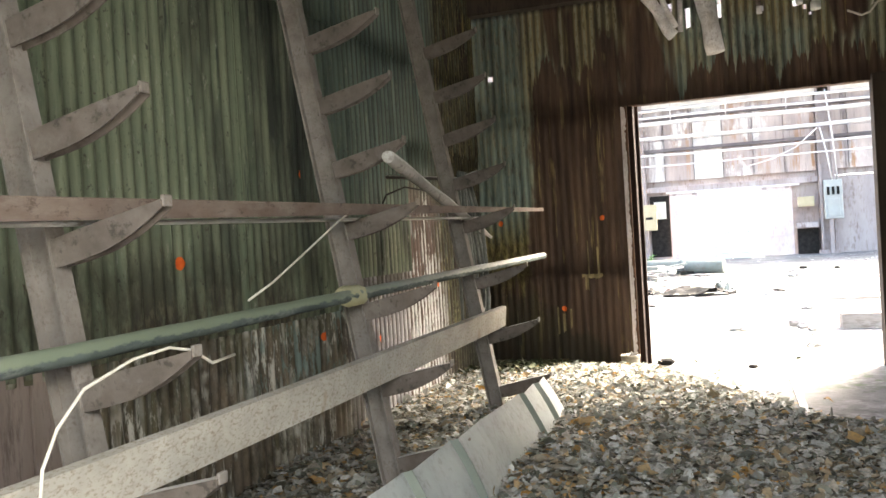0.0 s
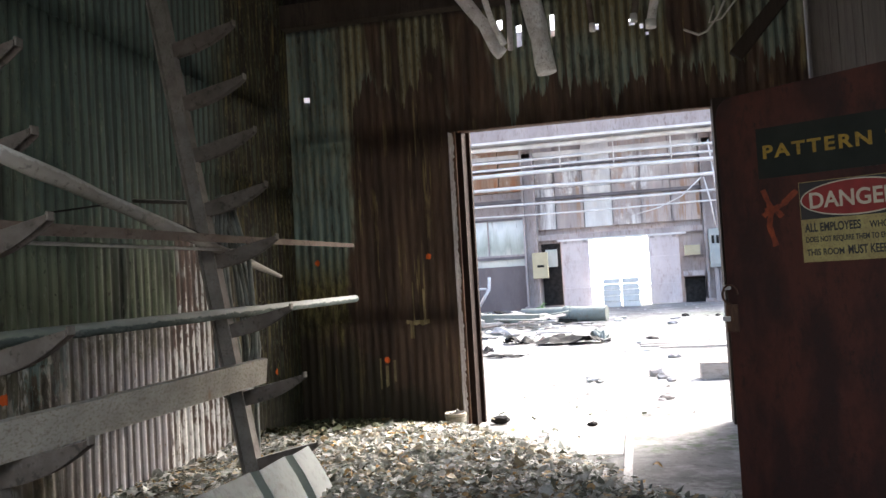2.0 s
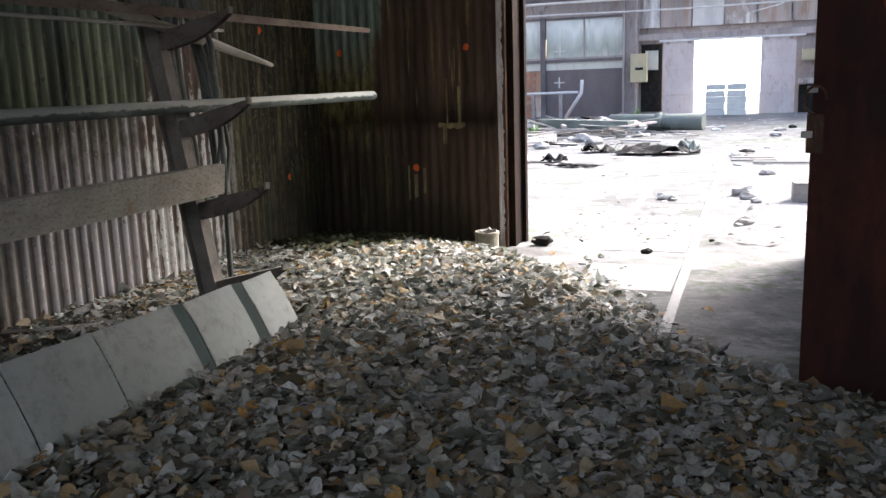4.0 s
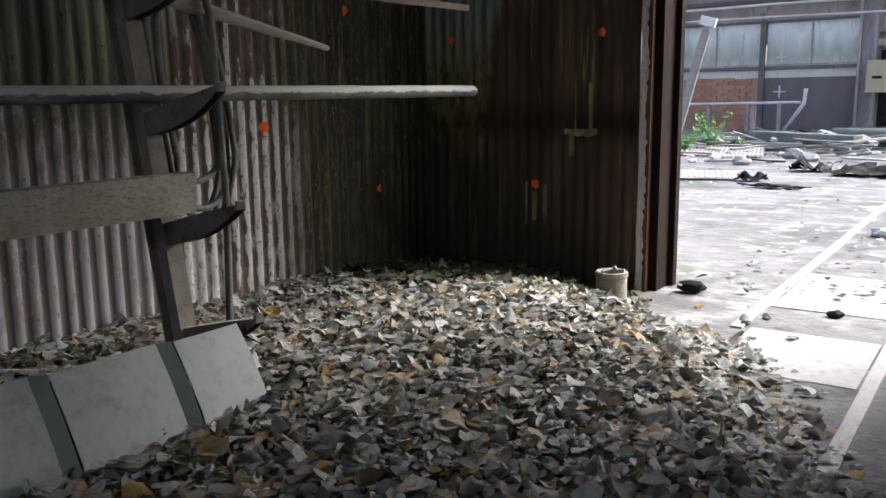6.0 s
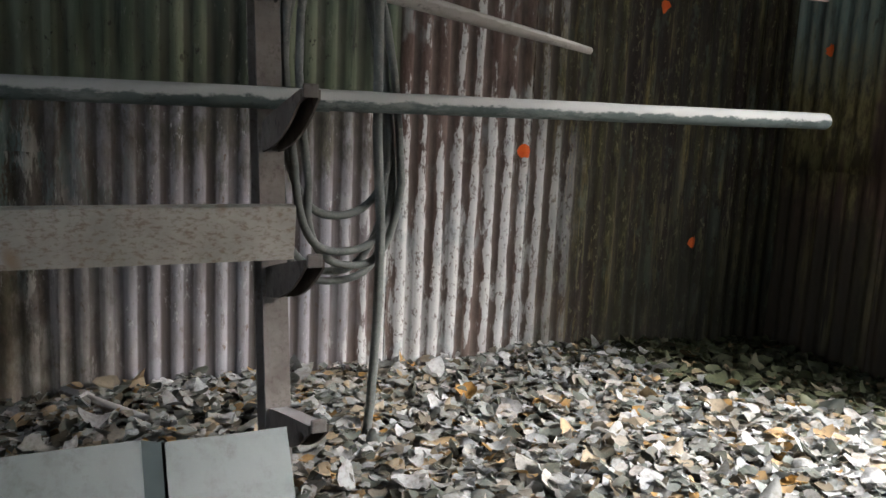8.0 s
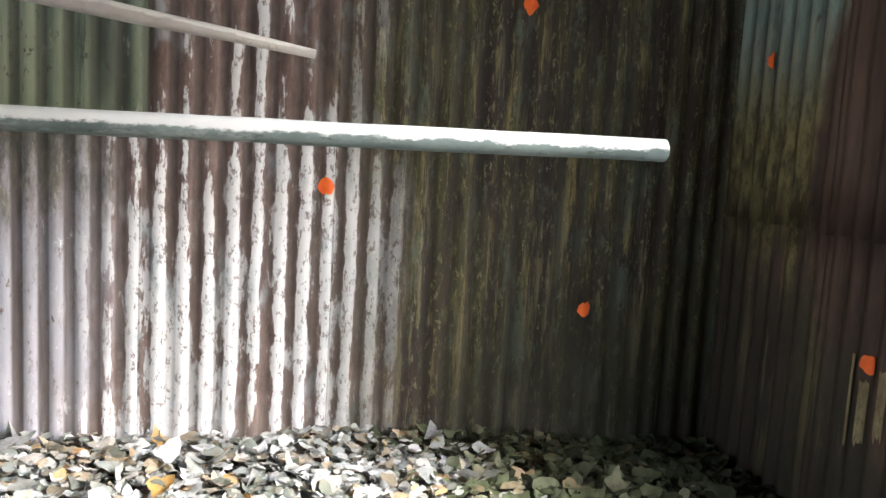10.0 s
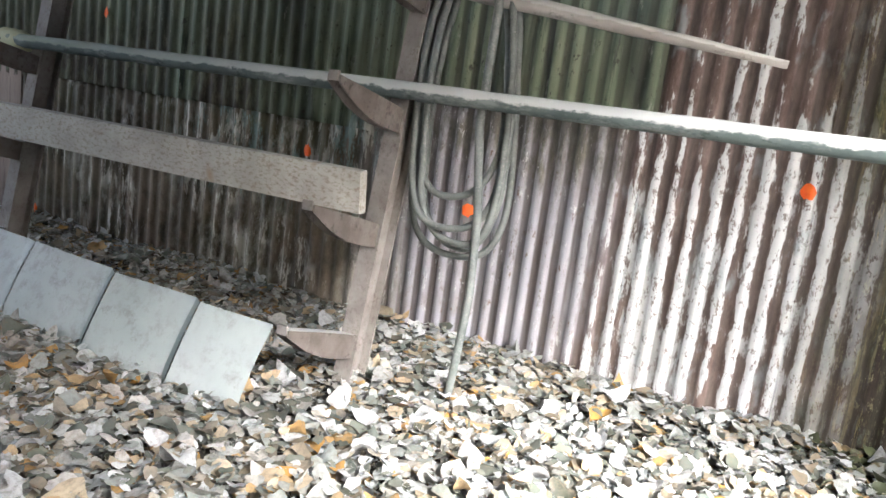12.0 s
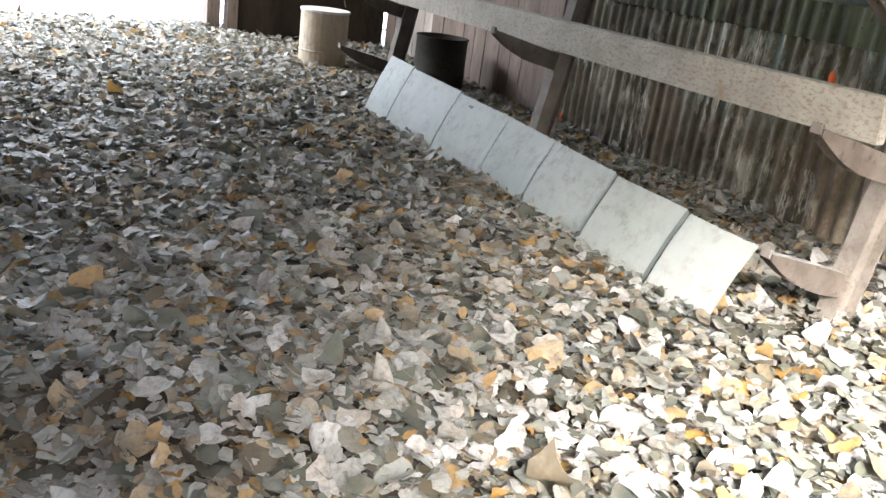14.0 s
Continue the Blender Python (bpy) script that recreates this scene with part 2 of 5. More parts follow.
    low = m.mix(m.calc("MULTIPLY", m.rng(m.noise(9, (1, 1, 0.3), 6, 0.75, shift=157), 0.52, 0.58), m.calc("MULTIPLY", m.rng(y, 3.7, 4.0), m.rng(z, 0.45, 0.65, 0, 0.8))), low, (0.17, 0.235, 0.215))
    lower = m.mix(m.rng(wy, 5.05, 5.45), low, grey)
    lower = m.mix(m.rng(wy, 6.15, 6.3), lower, white)
    upper = m.mix(m.rng(y, 6.415, 6.42), green, white)
    upper = m.mix(m.calc("MULTIPLY", m.rng(z, 1.7, 2.1), m.rng(y, 6.415, 6.42)), upper, green)
    col = m.mix(is_low, upper, lower)
    col = m.mix(m.rng(wy, 7.0, 7.3), col, olive)
    dirt = m.calc("MULTIPLY", m.rng(m.noise(5, (1, 1, 1), 5, shift=21), 0.45, 0.65), m.rng(z, 0.5, 0.05))
    col = m.mix(m.calc("MULTIPLY", dirt, 0.5), col, (0.16, 0.12, 0.09))
    # Trough dirt deepened by the flanks' shade, both put into the colour.
    trough_dark = m.calc("MULTIPLY", m.calc("MULTIPLY", m.rng(ridge, 0.50, 0.05), m.rng(wy, 5.0, 5.5, 0.35, 1.0)), m.rng(streak, 0.30, 0.60, 0.30, 0.70))
    col = m.mix(trough_dark, col, (0.026, 0.022, 0.017))
    # black-green at the foot of the corner: the shade there put into the colour
    corner_shade = m.calc("ADD", m.calc("SUBTRACT", y, m.calc("MULTIPLY", z, 1.8)), m.rng(m.noise(3.5, (1, 1, 0.7), 6, 0.7, shift=107), 0.25, 0.75, -0.7, 0.7))
    col = m.mix(m.rng(corner_shade, 6.8, 7.3, 0, 0.55), col, (0.026, 0.028, 0.014))
    m.color(col).bump(fleck, 0.35, 0.004)
    return m.m


def far_wall_paint():
    """Rust-brown iron with a teal-green stripe by the corner and ragged green paint above the doorway."""
    m = Mat("corrugated_far", 0.75)
    x, y, z = m.xyz()
    streak = m.noise(7, (1, 1, 0.10), 6, 0.7, shift=4)
    streak2 = m.noise(14, (1, 1, 0.06), 5, 0.7, shift=8)
    fleck = m.noise(30, (1, 1, 0.5), 5, 0.7, shift=1)
    speck = m.noise(22, (1, 1, 0.3), 6, 0.75, shift=13)
    big = m.noise(1.6, (1, 1, 0.7), 4, shift=6)
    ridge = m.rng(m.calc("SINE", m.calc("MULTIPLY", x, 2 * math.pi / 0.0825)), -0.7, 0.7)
    brown = m.mix(m.rng(streak, 0.35, 0.65), (0.036, 0.022, 0.015), (0.110, 0.068, 0.046))
    scrape = m.calc("MULTIPLY", m.rng(streak2, 0.565, 0.63), m.rng(big, 0.45, 0.55))
    brown = m.mix(m.calc("MULTIPLY", scrape, 0.8), brown, (0.235, 0.185, 0.085))
    teal = m.mix(m.rng(streak, 0.38, 0.66), (0.11, 0.135, 0.11), (0.27, 0.34, 0.28))
    olive = m.mix(m.rng(streak, 0.38, 0.62), (0.10, 0.083, 0.04), (0.27, 0.235, 0.125))
    green = m.mix(m.rng(m.noise(1.5, (1, 1, 0.4), 4, shift=25), 0.44, 0.54), teal, olive)
    green = m.mix(m.rng(speck, 0.56, 0.64, 0, 0.8), green, (0.035, 0.028, 0.020))
    green = m.mix(m.rng(m.noise(3.0, (1, 1, 0.35), 5, 0.7, shift=33), 0.54, 0.64, 0, 0.8), green, (0.040, 0.034, 0.024))
    # Crests paler in flecks, troughs darker, following the corrugation.
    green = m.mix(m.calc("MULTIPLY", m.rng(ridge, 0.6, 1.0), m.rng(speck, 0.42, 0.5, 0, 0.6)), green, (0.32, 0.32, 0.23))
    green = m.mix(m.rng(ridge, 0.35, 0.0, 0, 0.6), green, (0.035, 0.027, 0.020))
    green = m.mix(m.rng(z, 1.70, 1.30), green, m.mix(m.rng(speck, 0.42, 0.60), (0.060, 0.045, 0.020), (0.205, 0.175, 0.070)))
    green = m.mix(m.calc("MULTIPLY", m.rng(x, 0.62, 0.5), m.calc("MULTIPLY", m.rng(z, 1.4, 1.8), m.rng(speck, 0.62, 0.45, 0.2, 0.8))), green, m.mix(m.rng(streak, 0.4, 0.62), (0.085, 0.115, 0.105), (0.20, 0.27, 0.245)))
    wx = m.calc("ADD", x, m.rng(m.noise(2.5, (1, 1, 0.4), 5, shift=3), 0, 1, -0.3, 0.3))
    drop = m.noise(12, (1, 1, 0.02), 3, 0.6, shift=19)
    wz = m.calc("ADD", z, m.calc("ADD", m.rng(drop, 0.3, 0.7, -0.22, 0.22), m.rng(m.noise(0.8, (1, 1, 0.1), 2, shift=9), 0.3, 0.7, -0.3, 0.3)))
    patch = m.rng(m.noise(1.3, (1, 1, 0.25), 3, shift=15), 0.56, 0.60)
    col = m.mix(m.rng(wx, 0.56, 0.62), green, brown)
    top = m.mix(patch, green, brown)
    col = m.mix(m.calc("MULTIPLY", m.rng(wz, 3.05, 3.08), m.rng(x, 0.5, 0.62)), col, top)
    col = m.mix(m.calc("MULTIPLY", m.rng(wz, 1.25, 1.05), m.rng(x, 0.7, 0.5)), col, brown)
    # Near-black above z 3.8, behind the top plate.
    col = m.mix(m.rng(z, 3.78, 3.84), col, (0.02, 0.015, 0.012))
    # Corner foot darkened in the colour, carrying on the left wall's painted shade.
    corner_shade = m.calc("ADD", m.calc("ADD", m.calc("MULTIPLY", x, 0.8), m.calc("MULTIPLY", z, 1.3)), m.rng(m.noise(3.5, (1, 1, 0.7), 6, 0.7, shift=107), 0.25, 0.75, -0.7, 0.7))
    col = m.mix(m.rng(corner_shade, 1.5, 1.1, 0, 0.6), col, (0.026, 0.026, 0.014))
    m.color(col).bump(fleck, 0.35, 0.004)
    return m.m


def leaf_paint():
    m = Mat("dead_leaf", 0.6)
    f = m.island()
    col = m.ramp(f, [(0.0, (0.050, 0.050, 0.034)), (0.10, (0.150, 0.165, 0.140)), (0.19, (0.385, 0.392, 0.378)), (0.31, (0.540, 0.538, 0.522)), (0.41, (0.205, 0.222, 0.195)), (0.51, (0.450, 0.440, 0.420)),
                     (0.60, (0.110, 0.122, 0.092)), (0.70, (0.480, 0.450, 0.408)), (0.77, (0.300, 0.265, 0.208)), (0.835, (0.085, 0.070, 0.044)), (0.90, (0.410, 0.335, 0.230)), (0.955, (0.385, 0.260, 0.125)), (1.0, (0.390, 0.210, 0.045))])
    vein = m.noise(26, detail=5, rough=0.7, shift=4)
    col = m.mix(m.rng(vein, 0.50, 0.68, 0, 0.55), col, (0.19, 0.150, 0.10))
    col = m.mix(m.rng(m.noise(60, detail=4, rough=0.7), 0.46, 0.70, 0, 0.55), col, (0.115, 0.105, 0.080))
    m.color(col)
    m.bump(m.noise(90, detail=3), 0.35, 0.002)
    thin = m.t.nodes.new("ShaderNodeBsdfTranslucent")
    m.put(thin.inputs["Color"], col)
    both = m.t.nodes.new("ShaderNodeMixShader")
    both.inputs[0].default_value = 0.24
    m.t.links.new(m.b.outputs[0], both.inputs[1])
    m.t.links.new(thin.outputs[0], both.inputs[2])
    m.t.links.new(both.outputs[0], m.t.nodes["Material Output"].inputs["Surface"])
    return m.m


# Greenish leaf colour, darkened to stand for the shade in the wall corner.
def corner_shade_leaf_paint():
    m = Mat("corner_shade_leaf", 0.7)
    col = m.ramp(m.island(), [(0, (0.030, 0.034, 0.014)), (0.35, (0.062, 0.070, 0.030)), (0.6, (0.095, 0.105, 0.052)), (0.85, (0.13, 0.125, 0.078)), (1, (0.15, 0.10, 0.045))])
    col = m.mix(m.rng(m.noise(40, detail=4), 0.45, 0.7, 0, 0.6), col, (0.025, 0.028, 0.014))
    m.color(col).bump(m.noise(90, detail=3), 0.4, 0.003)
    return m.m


def ground_paint():
    """Grey dusty concrete and dirt with pale worn patches."""
    m = Mat("dusty_concrete", 0.85)
    big = m.noise(0.55, detail=6)
    mid = m.noise(3.5, detail=6, rough=0.7, shift=3)
    fine = m.noise(40, detail=4, rough=0.7, shift=6)
    col = m.mix(m.rng(big, 0.4, 0.6), (0.115, 0.109, 0.106), (0.205, 0.197, 0.194))
    col = m.mix(m.rng(mid, 0.52, 0.66), col, (0.290, 0.283, 0.278))
    col = m.mix(m.rng(mid, 0.42, 0.30), col, (0.070, 0.067, 0.064))
    col = m.mix(m.rng(fine, 0.58, 0.68, 0, 0.7), col, (0.064, 0.061, 0.057))
    smear = m.noise(1.6, (0.75, 1.25, 1), 6, 0.75, shift=21)
    col = m.mix(m.rng(smear, 0.53, 0.63, 0, 0.75), col, (0.350, 0.342, 0.337))
    col = m.mix(m.rng(m.noise(2.3, (0.8, 1.3, 1), 6, 0.78, shift=27), 0.55, 0.63, 0, 0.8), col, (0.085, 0.081, 0.078))
    col = m.mix(m.rng(m.noise(14, (0.6, 1.3, 1), 5, 0.75, shift=24), 0.55, 0.64, 0, 0.6), col, (0.105, 0.100, 0.095))
    moss = m.calc("MULTIPLY", m.rng(m.noise(0.35, detail=5, shift=31), 0.52, 0.62), m.rng(m.noise(9, detail=4, shift=2), 0.45, 0.6))
    col = m.mix(m.calc("MULTIPLY", moss, 0.8), col, (0.064, 0.096, 0.035))
    m.color(col).bump(m.calc("ADD", m.calc("MULTIPLY", mid, 1.0), m.calc("MULTIPLY", fine, 0.5)), 0.6, 0.02)
    return m.m


def speckled_board():
    m = Mat("speckled_board", 0.8)
    sp = m.noise(95, (1, 0.5, 1), 4, 0.7)
    col = m.mix(m.rng(m.noise(6, detail=5), 0.35, 0.65), (0.315, 0.298, 0.258), (0.415, 0.392, 0.345))
    col = m.mix(m.rng(sp, 0.50, 0.64, 0, 0.72), col, (0.20, 0.155, 0.105))
    col = m.mix(m.rng(m.noise(3, (1, 1.5, 1), 2, shift=8), 0.68, 0.74), col, (0.27, 0.2, 0.13))
    m.color(col).bump(sp, 0.3, 0.003)
    return m.m


MAT = {
    "left": left_wall_paint(), "far": far_wall_paint(), "leaf": leaf_paint(), "corner_shade_leaf": corner_shade_leaf_paint(), "ground": ground_paint(), "board": speckled_board(),
    "plank": worn("old_plank", (0.20, 0.155, 0.13), (0.31, 0.25, 0.215), 5, (1, 1, 0.15), 0.85, c=(0.09, 0.06, 0.05)),
    "plank_pale": worn("pale_plank", (0.62, 0.58, 0.54), (0.45, 0.38, 0.33), 5, (1, 1, 0.2), 0.85, c=(0.25, 0.19, 0.15)),
    "dark_wood": worn("dark_wood", (0.035, 0.025, 0.018), (0.075, 0.055, 0.04), 4, (1, 1, 0.2), 0.85, c=(0.02, 0.015, 0.012)),
    "rack": worn("rack_steel", (0.145, 0.128, 0.110), (0.235, 0.215, 0.192), 7, (1, 1, 1), 0.8, c=(0.10, 0.078, 0.062)),
    "arm": dusty("rack_arm_steel", (0.082, 0.068, 0.057), (0.138, 0.118, 0.101), (0.45, 0.43, 0.41), lo=0.36, hi=0.62),
    "pipe": dusty("dusty_green_pipe", (0.048, 0.064, 0.060), (0.095, 0.118, 0.108), (0.40, 0.405, 0.385), lo=-0.10, hi=0.14, blotch=0.5, mossy_end=(0.150, 0.180, 0.125)),
    "angle": dusty("rusty_angle", (0.115, 0.082, 0.064), (0.175, 0.140, 0.116), (0.44, 0.42, 0.39), lo=0.30, hi=0.55),
    "pale_bar": worn("dusty_bar", (0.50, 0.49, 0.46), (0.36, 0.34, 0.31), 6, (1, 0.3, 1), 0.75, c=(0.2, 0.17, 0.14)),
    "stick": dusty("weathered_stick", (0.25, 0.23, 0.205), (0.34, 0.32, 0.29), (0.48, 0.465, 0.43)),
    "sheet": worn("grey_green_sheet", (0.265, 0.295, 0.280), (0.345, 0.365, 0.350), 2.2, (1, 1, 1), 0.6, c=(0.19, 0.19, 0.17), bump=0.08),
    # The sheet's grey-green again, darkened for the shade on ribs and laps.
    "rib_shade": worn("shaded_sheet_rib", (0.15, 0.175, 0.145), (0.205, 0.23, 0.198), 4, (1, 1, 1), 0.55, bump=0.1),
    "hose": worn("rubber_hose", (0.085, 0.095, 0.085), (0.16, 0.17, 0.155), 12, (1, 1, 1), 0.55, c=(0.22, 0.22, 0.2)),
    "rag": worn("dusty_tape", (0.36, 0.345, 0.20), (0.46, 0.45, 0.30), 14, (1, 1, 1), 0.8, bump=0.6),
    "string": worn("twine", (0.52, 0.49, 0.42), (0.62, 0.6, 0.53), 20, rough=0.9),
    "ceiling": worn("dark_boards", (0.022, 0.018, 0.015), (0.05, 0.04, 0.033), 3, (1, 0.2, 1), 0.9),
    "conduit": worn("flaking_white_pipe", (0.88, 0.87, 0.85), (0.66, 0.62, 0.58), 8, (1, 1, 1), 0.6, c=(0.16, 0.10, 0.07), lo=0.45, hi=0.62),
    "door": worn("oxide_red_door", (0.066, 0.017, 0.010), (0.024, 0.008, 0.006), 4.5, (1, 1, 0.45), 0.7, c=(0.011, 0.007, 0.006), bump=0.7, lo=0.42, hi=0.58),
    "door_band": worn("black_green_band", (0.011, 0.013, 0.010), (0.018, 0.020, 0.015), 5, rough=0.8),
    "yellow": worn("stencil_yellow", (0.40, 0.25, 0.035), (0.27, 0.16, 0.025), 14, rough=0.7, c=(0.05, 0.035, 0.015)),
    "sign_yellow": worn("sign_yellow", (0.38, 0.31, 0.12), (0.27, 0.21, 0.085), 12, rough=0.6, c=(0.14, 0.09, 0.04)),
    "sign_black": worn("sign_black", (0.02, 0.02, 0.02), (0.035, 0.032, 0.03), 12, rough=0.5),
    "sign_red": worn("sign_red", (0.27, 0.025, 0.02), (0.20, 0.02, 0.018), 12, rough=0.5),
    "sign_white": worn("sign_white", (0.55, 0.50, 0.38), (0.45, 0.4, 0.3), 12, rough=0.5),
    "orange": worn("orange_spray", (0.85, 0.16, 0.02), (0.75, 0.11, 0.015), 30, rough=0.6, bump=0.1),
    "white_edge": worn("flaking_white_edge", (0.66, 0.63, 0.62), (0.50, 0.44, 0.425), 9, (1, 1, 0.4), 0.8, c=(0.2, 0.13, 0.11)),
    "dark_rust": worn("dark_rust", (0.045, 0.025, 0.018), (0.10, 0.05, 0.03), 6, (1, 1, 0.3), 0.8, c=(0.2, 0.12, 0.06)),
    "jamb_dark": worn("black_brown_iron", (0.011, 0.007, 0.006), (0.020, 0.012, 0.009), 6, (1, 1, 0.3), 0.9, c=(0.036, 0.020, 0.013)),
    "grey_board": worn("dim_grey_board", (0.10, 0.09, 0.085), (0.15, 0.135, 0.125), 4, (1, 1, 0.15), 0.9, c=(0.05, 0.04, 0.035)),
    "rail": worn("worn_rail", (0.42, 0.40, 0.385), (0.55, 0.52, 0.51), 5, (1, 0.3, 1), 0.5, c=(0.25, 0.2, 0.17)),
    "plate": worn("floor_plate", (0.34, 0.325, 0.32), (0.46, 0.445, 0.44), 2.5, rough=0.6, c=(0.2, 0.18, 0.17)),
    "clay": worn("clay_pipe", (0.23, 0.205, 0.165), (0.30, 0.275, 0.23), 8, rough=0.8, c=(0.14, 0.11, 0.08)),
    "drum": worn("cream_drum", (0.62, 0.55, 0.44), (0.45, 0.36, 0.26), 4, (1, 1, 0.5), 0.6, c=(0.3, 0.22, 0.15)),
    "black": worn("black_scrap", (0.012, 0.011, 0.010), (0.030, 0.027, 0.025), 8, rough=0.7),
    "steel": worn("mauve_steel", (0.34, 0.288, 0.275), (0.48, 0.42, 0.40), 1.2, (1, 1, 0.3), 0.7, c=(0.19, 0.125, 0.10)),
    "door_far": worn("mauve_door", (0.60, 0.51, 0.495), (0.70, 0.62, 0.60), 1.2, (1, 1, 0.4), 0.7, c=(0.42, 0.30, 0.26)),
    "pipe_far": worn("grey_pipe", (0.80, 0.765, 0.735), (0.62, 0.575, 0.545), 1.5, rough=0.6),
    "box_yellow": worn("cream_box", (0.55, 0.47, 0.30), (0.48, 0.40, 0.25), 3, rough=0.6),
    "box_green": worn("grey_green_box", (0.42, 0.43, 0.40), (0.35, 0.36, 0.335), 3, rough=0.6),
    "white": worn("white_paint", (0.75, 0.73, 0.69), (0.65, 0.62, 0.58), 6, rough=0.7),
    "block": worn("concrete_block", (0.60, 0.585, 0.55), (0.68, 0.665, 0.63), 4, rough=0.9, bump=0.5),
    "tank": worn("green_tank", (0.125, 0.145, 0.13), (0.20, 0.225, 0.205), 2, rough=0.7, c=(0.15, 0.11, 0.09)),
    "timber": worn("grey_timber", (0.30, 0.275, 0.25), (0.42, 0.395, 0.37), 3, (0.3, 1, 1), 0.85, c=(0.17, 0.14, 0.12)),
    "rock": worn("rubble", (0.30, 0.285, 0.27), (0.42, 0.40, 0.385), 6, rough=0.9, bump=0.6),
    "pink": worn("faded_pink_sheet", (0.48, 0.36, 0.34), (0.37, 0.27, 0.25), 3, rough=0.7),
    "weed": worn("weed_leaf", (0.16, 0.34, 0.09), (0.24, 0.44, 0.14), 9, rough=0.6),
    "apron": worn("bright_apron", (0.55, 0.54, 0.51), (0.66, 0.65, 0.62), 1.6, rough=0.9, c=(0.36, 0.34, 0.30)),
    "bed": worn("leaf_mould", (0.045, 0.036, 0.026), (0.09, 0.075, 0.055), 12, rough=0.95),
}


def facade_paint(name, ground, pale, rusty, dark):
    """Old cladding: sheets of differing tone with whitewash blotches, rust runs and soot."""
    m = Mat(name, 0.75)
    s = m.noise(1.5, (1, 1, 0.12), 6, 0.7)
    s2 = m.noise(3.4, (1, 1, 0.09), 5, 0.7, shift=4)
    blot = m.noise(0.55, (1, 1, 0.6), 6, 0.7, shift=14)
    r = m.random()
    col = m.mix(m.rng(s, 0.38, 0.62), tuple(v * 0.7 for v in ground), ground)
    col = m.mix(m.rng(r, 0.0, 1.0, 0.0, 0.45), col, dark)
    col = m.mix(m.calc("MULTIPLY", m.rng(s2, 0.50, 0.60), m.rng(m.noise(0.4, detail=3, shift=41), 0.46, 0.6)), col, rusty)
    col = m.mix(m.calc("MULTIPLY", m.rng(s, 0.40, 0.55), m.rng(r, 0.72, 0.80)), col, pale)
    col = m.mix(m.calc("MULTIPLY", m.rng(blot, 0.55, 0.62), m.rng(s2, 0.40, 0.55)), col, pale)
    col = m.mix(m.rng(s2, 0.40, 0.33, 0, 0.7), col, dark)
    m.color(col).bump(s2, 0.3, 0.02)
    return m.m


def pane_paint():
    """Dirty wired glass: chalky towards the head, greenish below, with runs."""
    m = Mat("dirty_pane", 0.4)
    x, y, z = m.xyz()
    s = m.noise(2.2, (1, 1, 0.15), 5, 0.7)
    wz = m.calc("ADD", z, m.rng(s, 0.3, 0.7, -0.35, 0.35))
    col = m.ramp(m.rng(wz, 2.2, 4.0), [(0.0, (0.62, 0.60, 0.52)), (0.25, (0.42, 0.44, 0.37)), (0.5, (0.58, 0.61, 0.55)), (0.75, (0.80, 0.82, 0.79)), (1.0, (0.68, 0.71, 0.69))])
    col = m.mix(m.rng(m.noise(5, (1, 1, 0.12), 5, 0.7, shift=6), 0.56, 0.64, 0, 0.5), col, (0.26, 0.25, 0.21))
    m.color(col)
    return m.m


def brick_paint():
    m = Mat("orange_brick", 0.9)
    n1 = m.noise(0.9, detail=6, rough=0.7)
    col = m.ramp(m.random(), [(0, (0.40, 0.19, 0.125)), (0.4, (0.50, 0.235, 0.15)), (0.75, (0.46, 0.29, 0.20)), (1, (0.37, 0.20, 0.145))])
    col = m.mix(m.rng(n1, 0.46, 0.58, 0, 0.8), col, (0.46, 0.385, 0.30))
    col = m.mix(m.rng(m.noise(2.1, detail=5, shift=7), 0.56, 0.64, 0, 0.7), col, (0.14, 0.085, 0.065))
    m.color(col).bump(m.noise(14, detail=4), 0.4, 0.01)
    return m.m


MAT["clad"] = facade_paint("streaked_cladding", (0.64, 0.545, 0.50), (0.84, 0.81, 0.77), (0.42, 0.25, 0.15), (0.13, 0.10, 0.10))
MAT["rust_clad"] = facade_paint("rust_cladding", (0.56, 0.36, 0.24), (0.72, 0.65, 0.56), (0.36, 0.14, 0.06), (0.17, 0.10, 0.07))
MAT["pane"] = pane_paint()
MAT["brick"] = brick_paint()
MAT["mauve_dark"] = worn("dark_mauve_panel", (0.16, 0.128, 0.125), (0.22, 0.18, 0.175), 1.0, (1, 1, 0.4), 0.7, c=(0.25, 0.20, 0.18))
MAT["girt"] = worn("dark_girt", (0.13, 0.11, 0.11), (0.22, 0.19, 0.19), 1.0, rough=0.7)
MAT["dark_iron"] = worn("sooty_drum_iron", (0.022, 0.021, 0.017), (0.045, 0.042, 0.034), 6, rough=0.6, c=(0.09, 0.075, 0.05))
MAT["white_clad"] = facade_paint("whitewashed_cladding", (0.80, 0.77, 0.73), (0.86, 0.84, 0.80), (0.48, 0.33, 0.22), (0.62, 0.57, 0.55))
MAT["black"].node_tree.nodes["Principled BSDF"].inputs["Specular IOR Level"].default_value = 0.08
MAT["jamb_dark"].node_tree.nodes["Principled BSDF"].inputs["Specular IOR Level"].default_value = 0.08


# ---- building tools ----
def part(name, bm, material, parent=None, label=""):
    me = bpy.data.meshes.new(name)
    bm.to_mesh(me)
    bm.free()
    me.materials.append(MAT[material] if isinstance(material, str) else material)
    ob = new(name, me)
    if parent:
        ob.parent = parent
    if label:
        ob["label"] = label
    return ob


def empty(name, at=(0, 0, 0)):
    ob = new(name)
    ob.location = at
    ob.empty_display_size = 0.1
    return ob


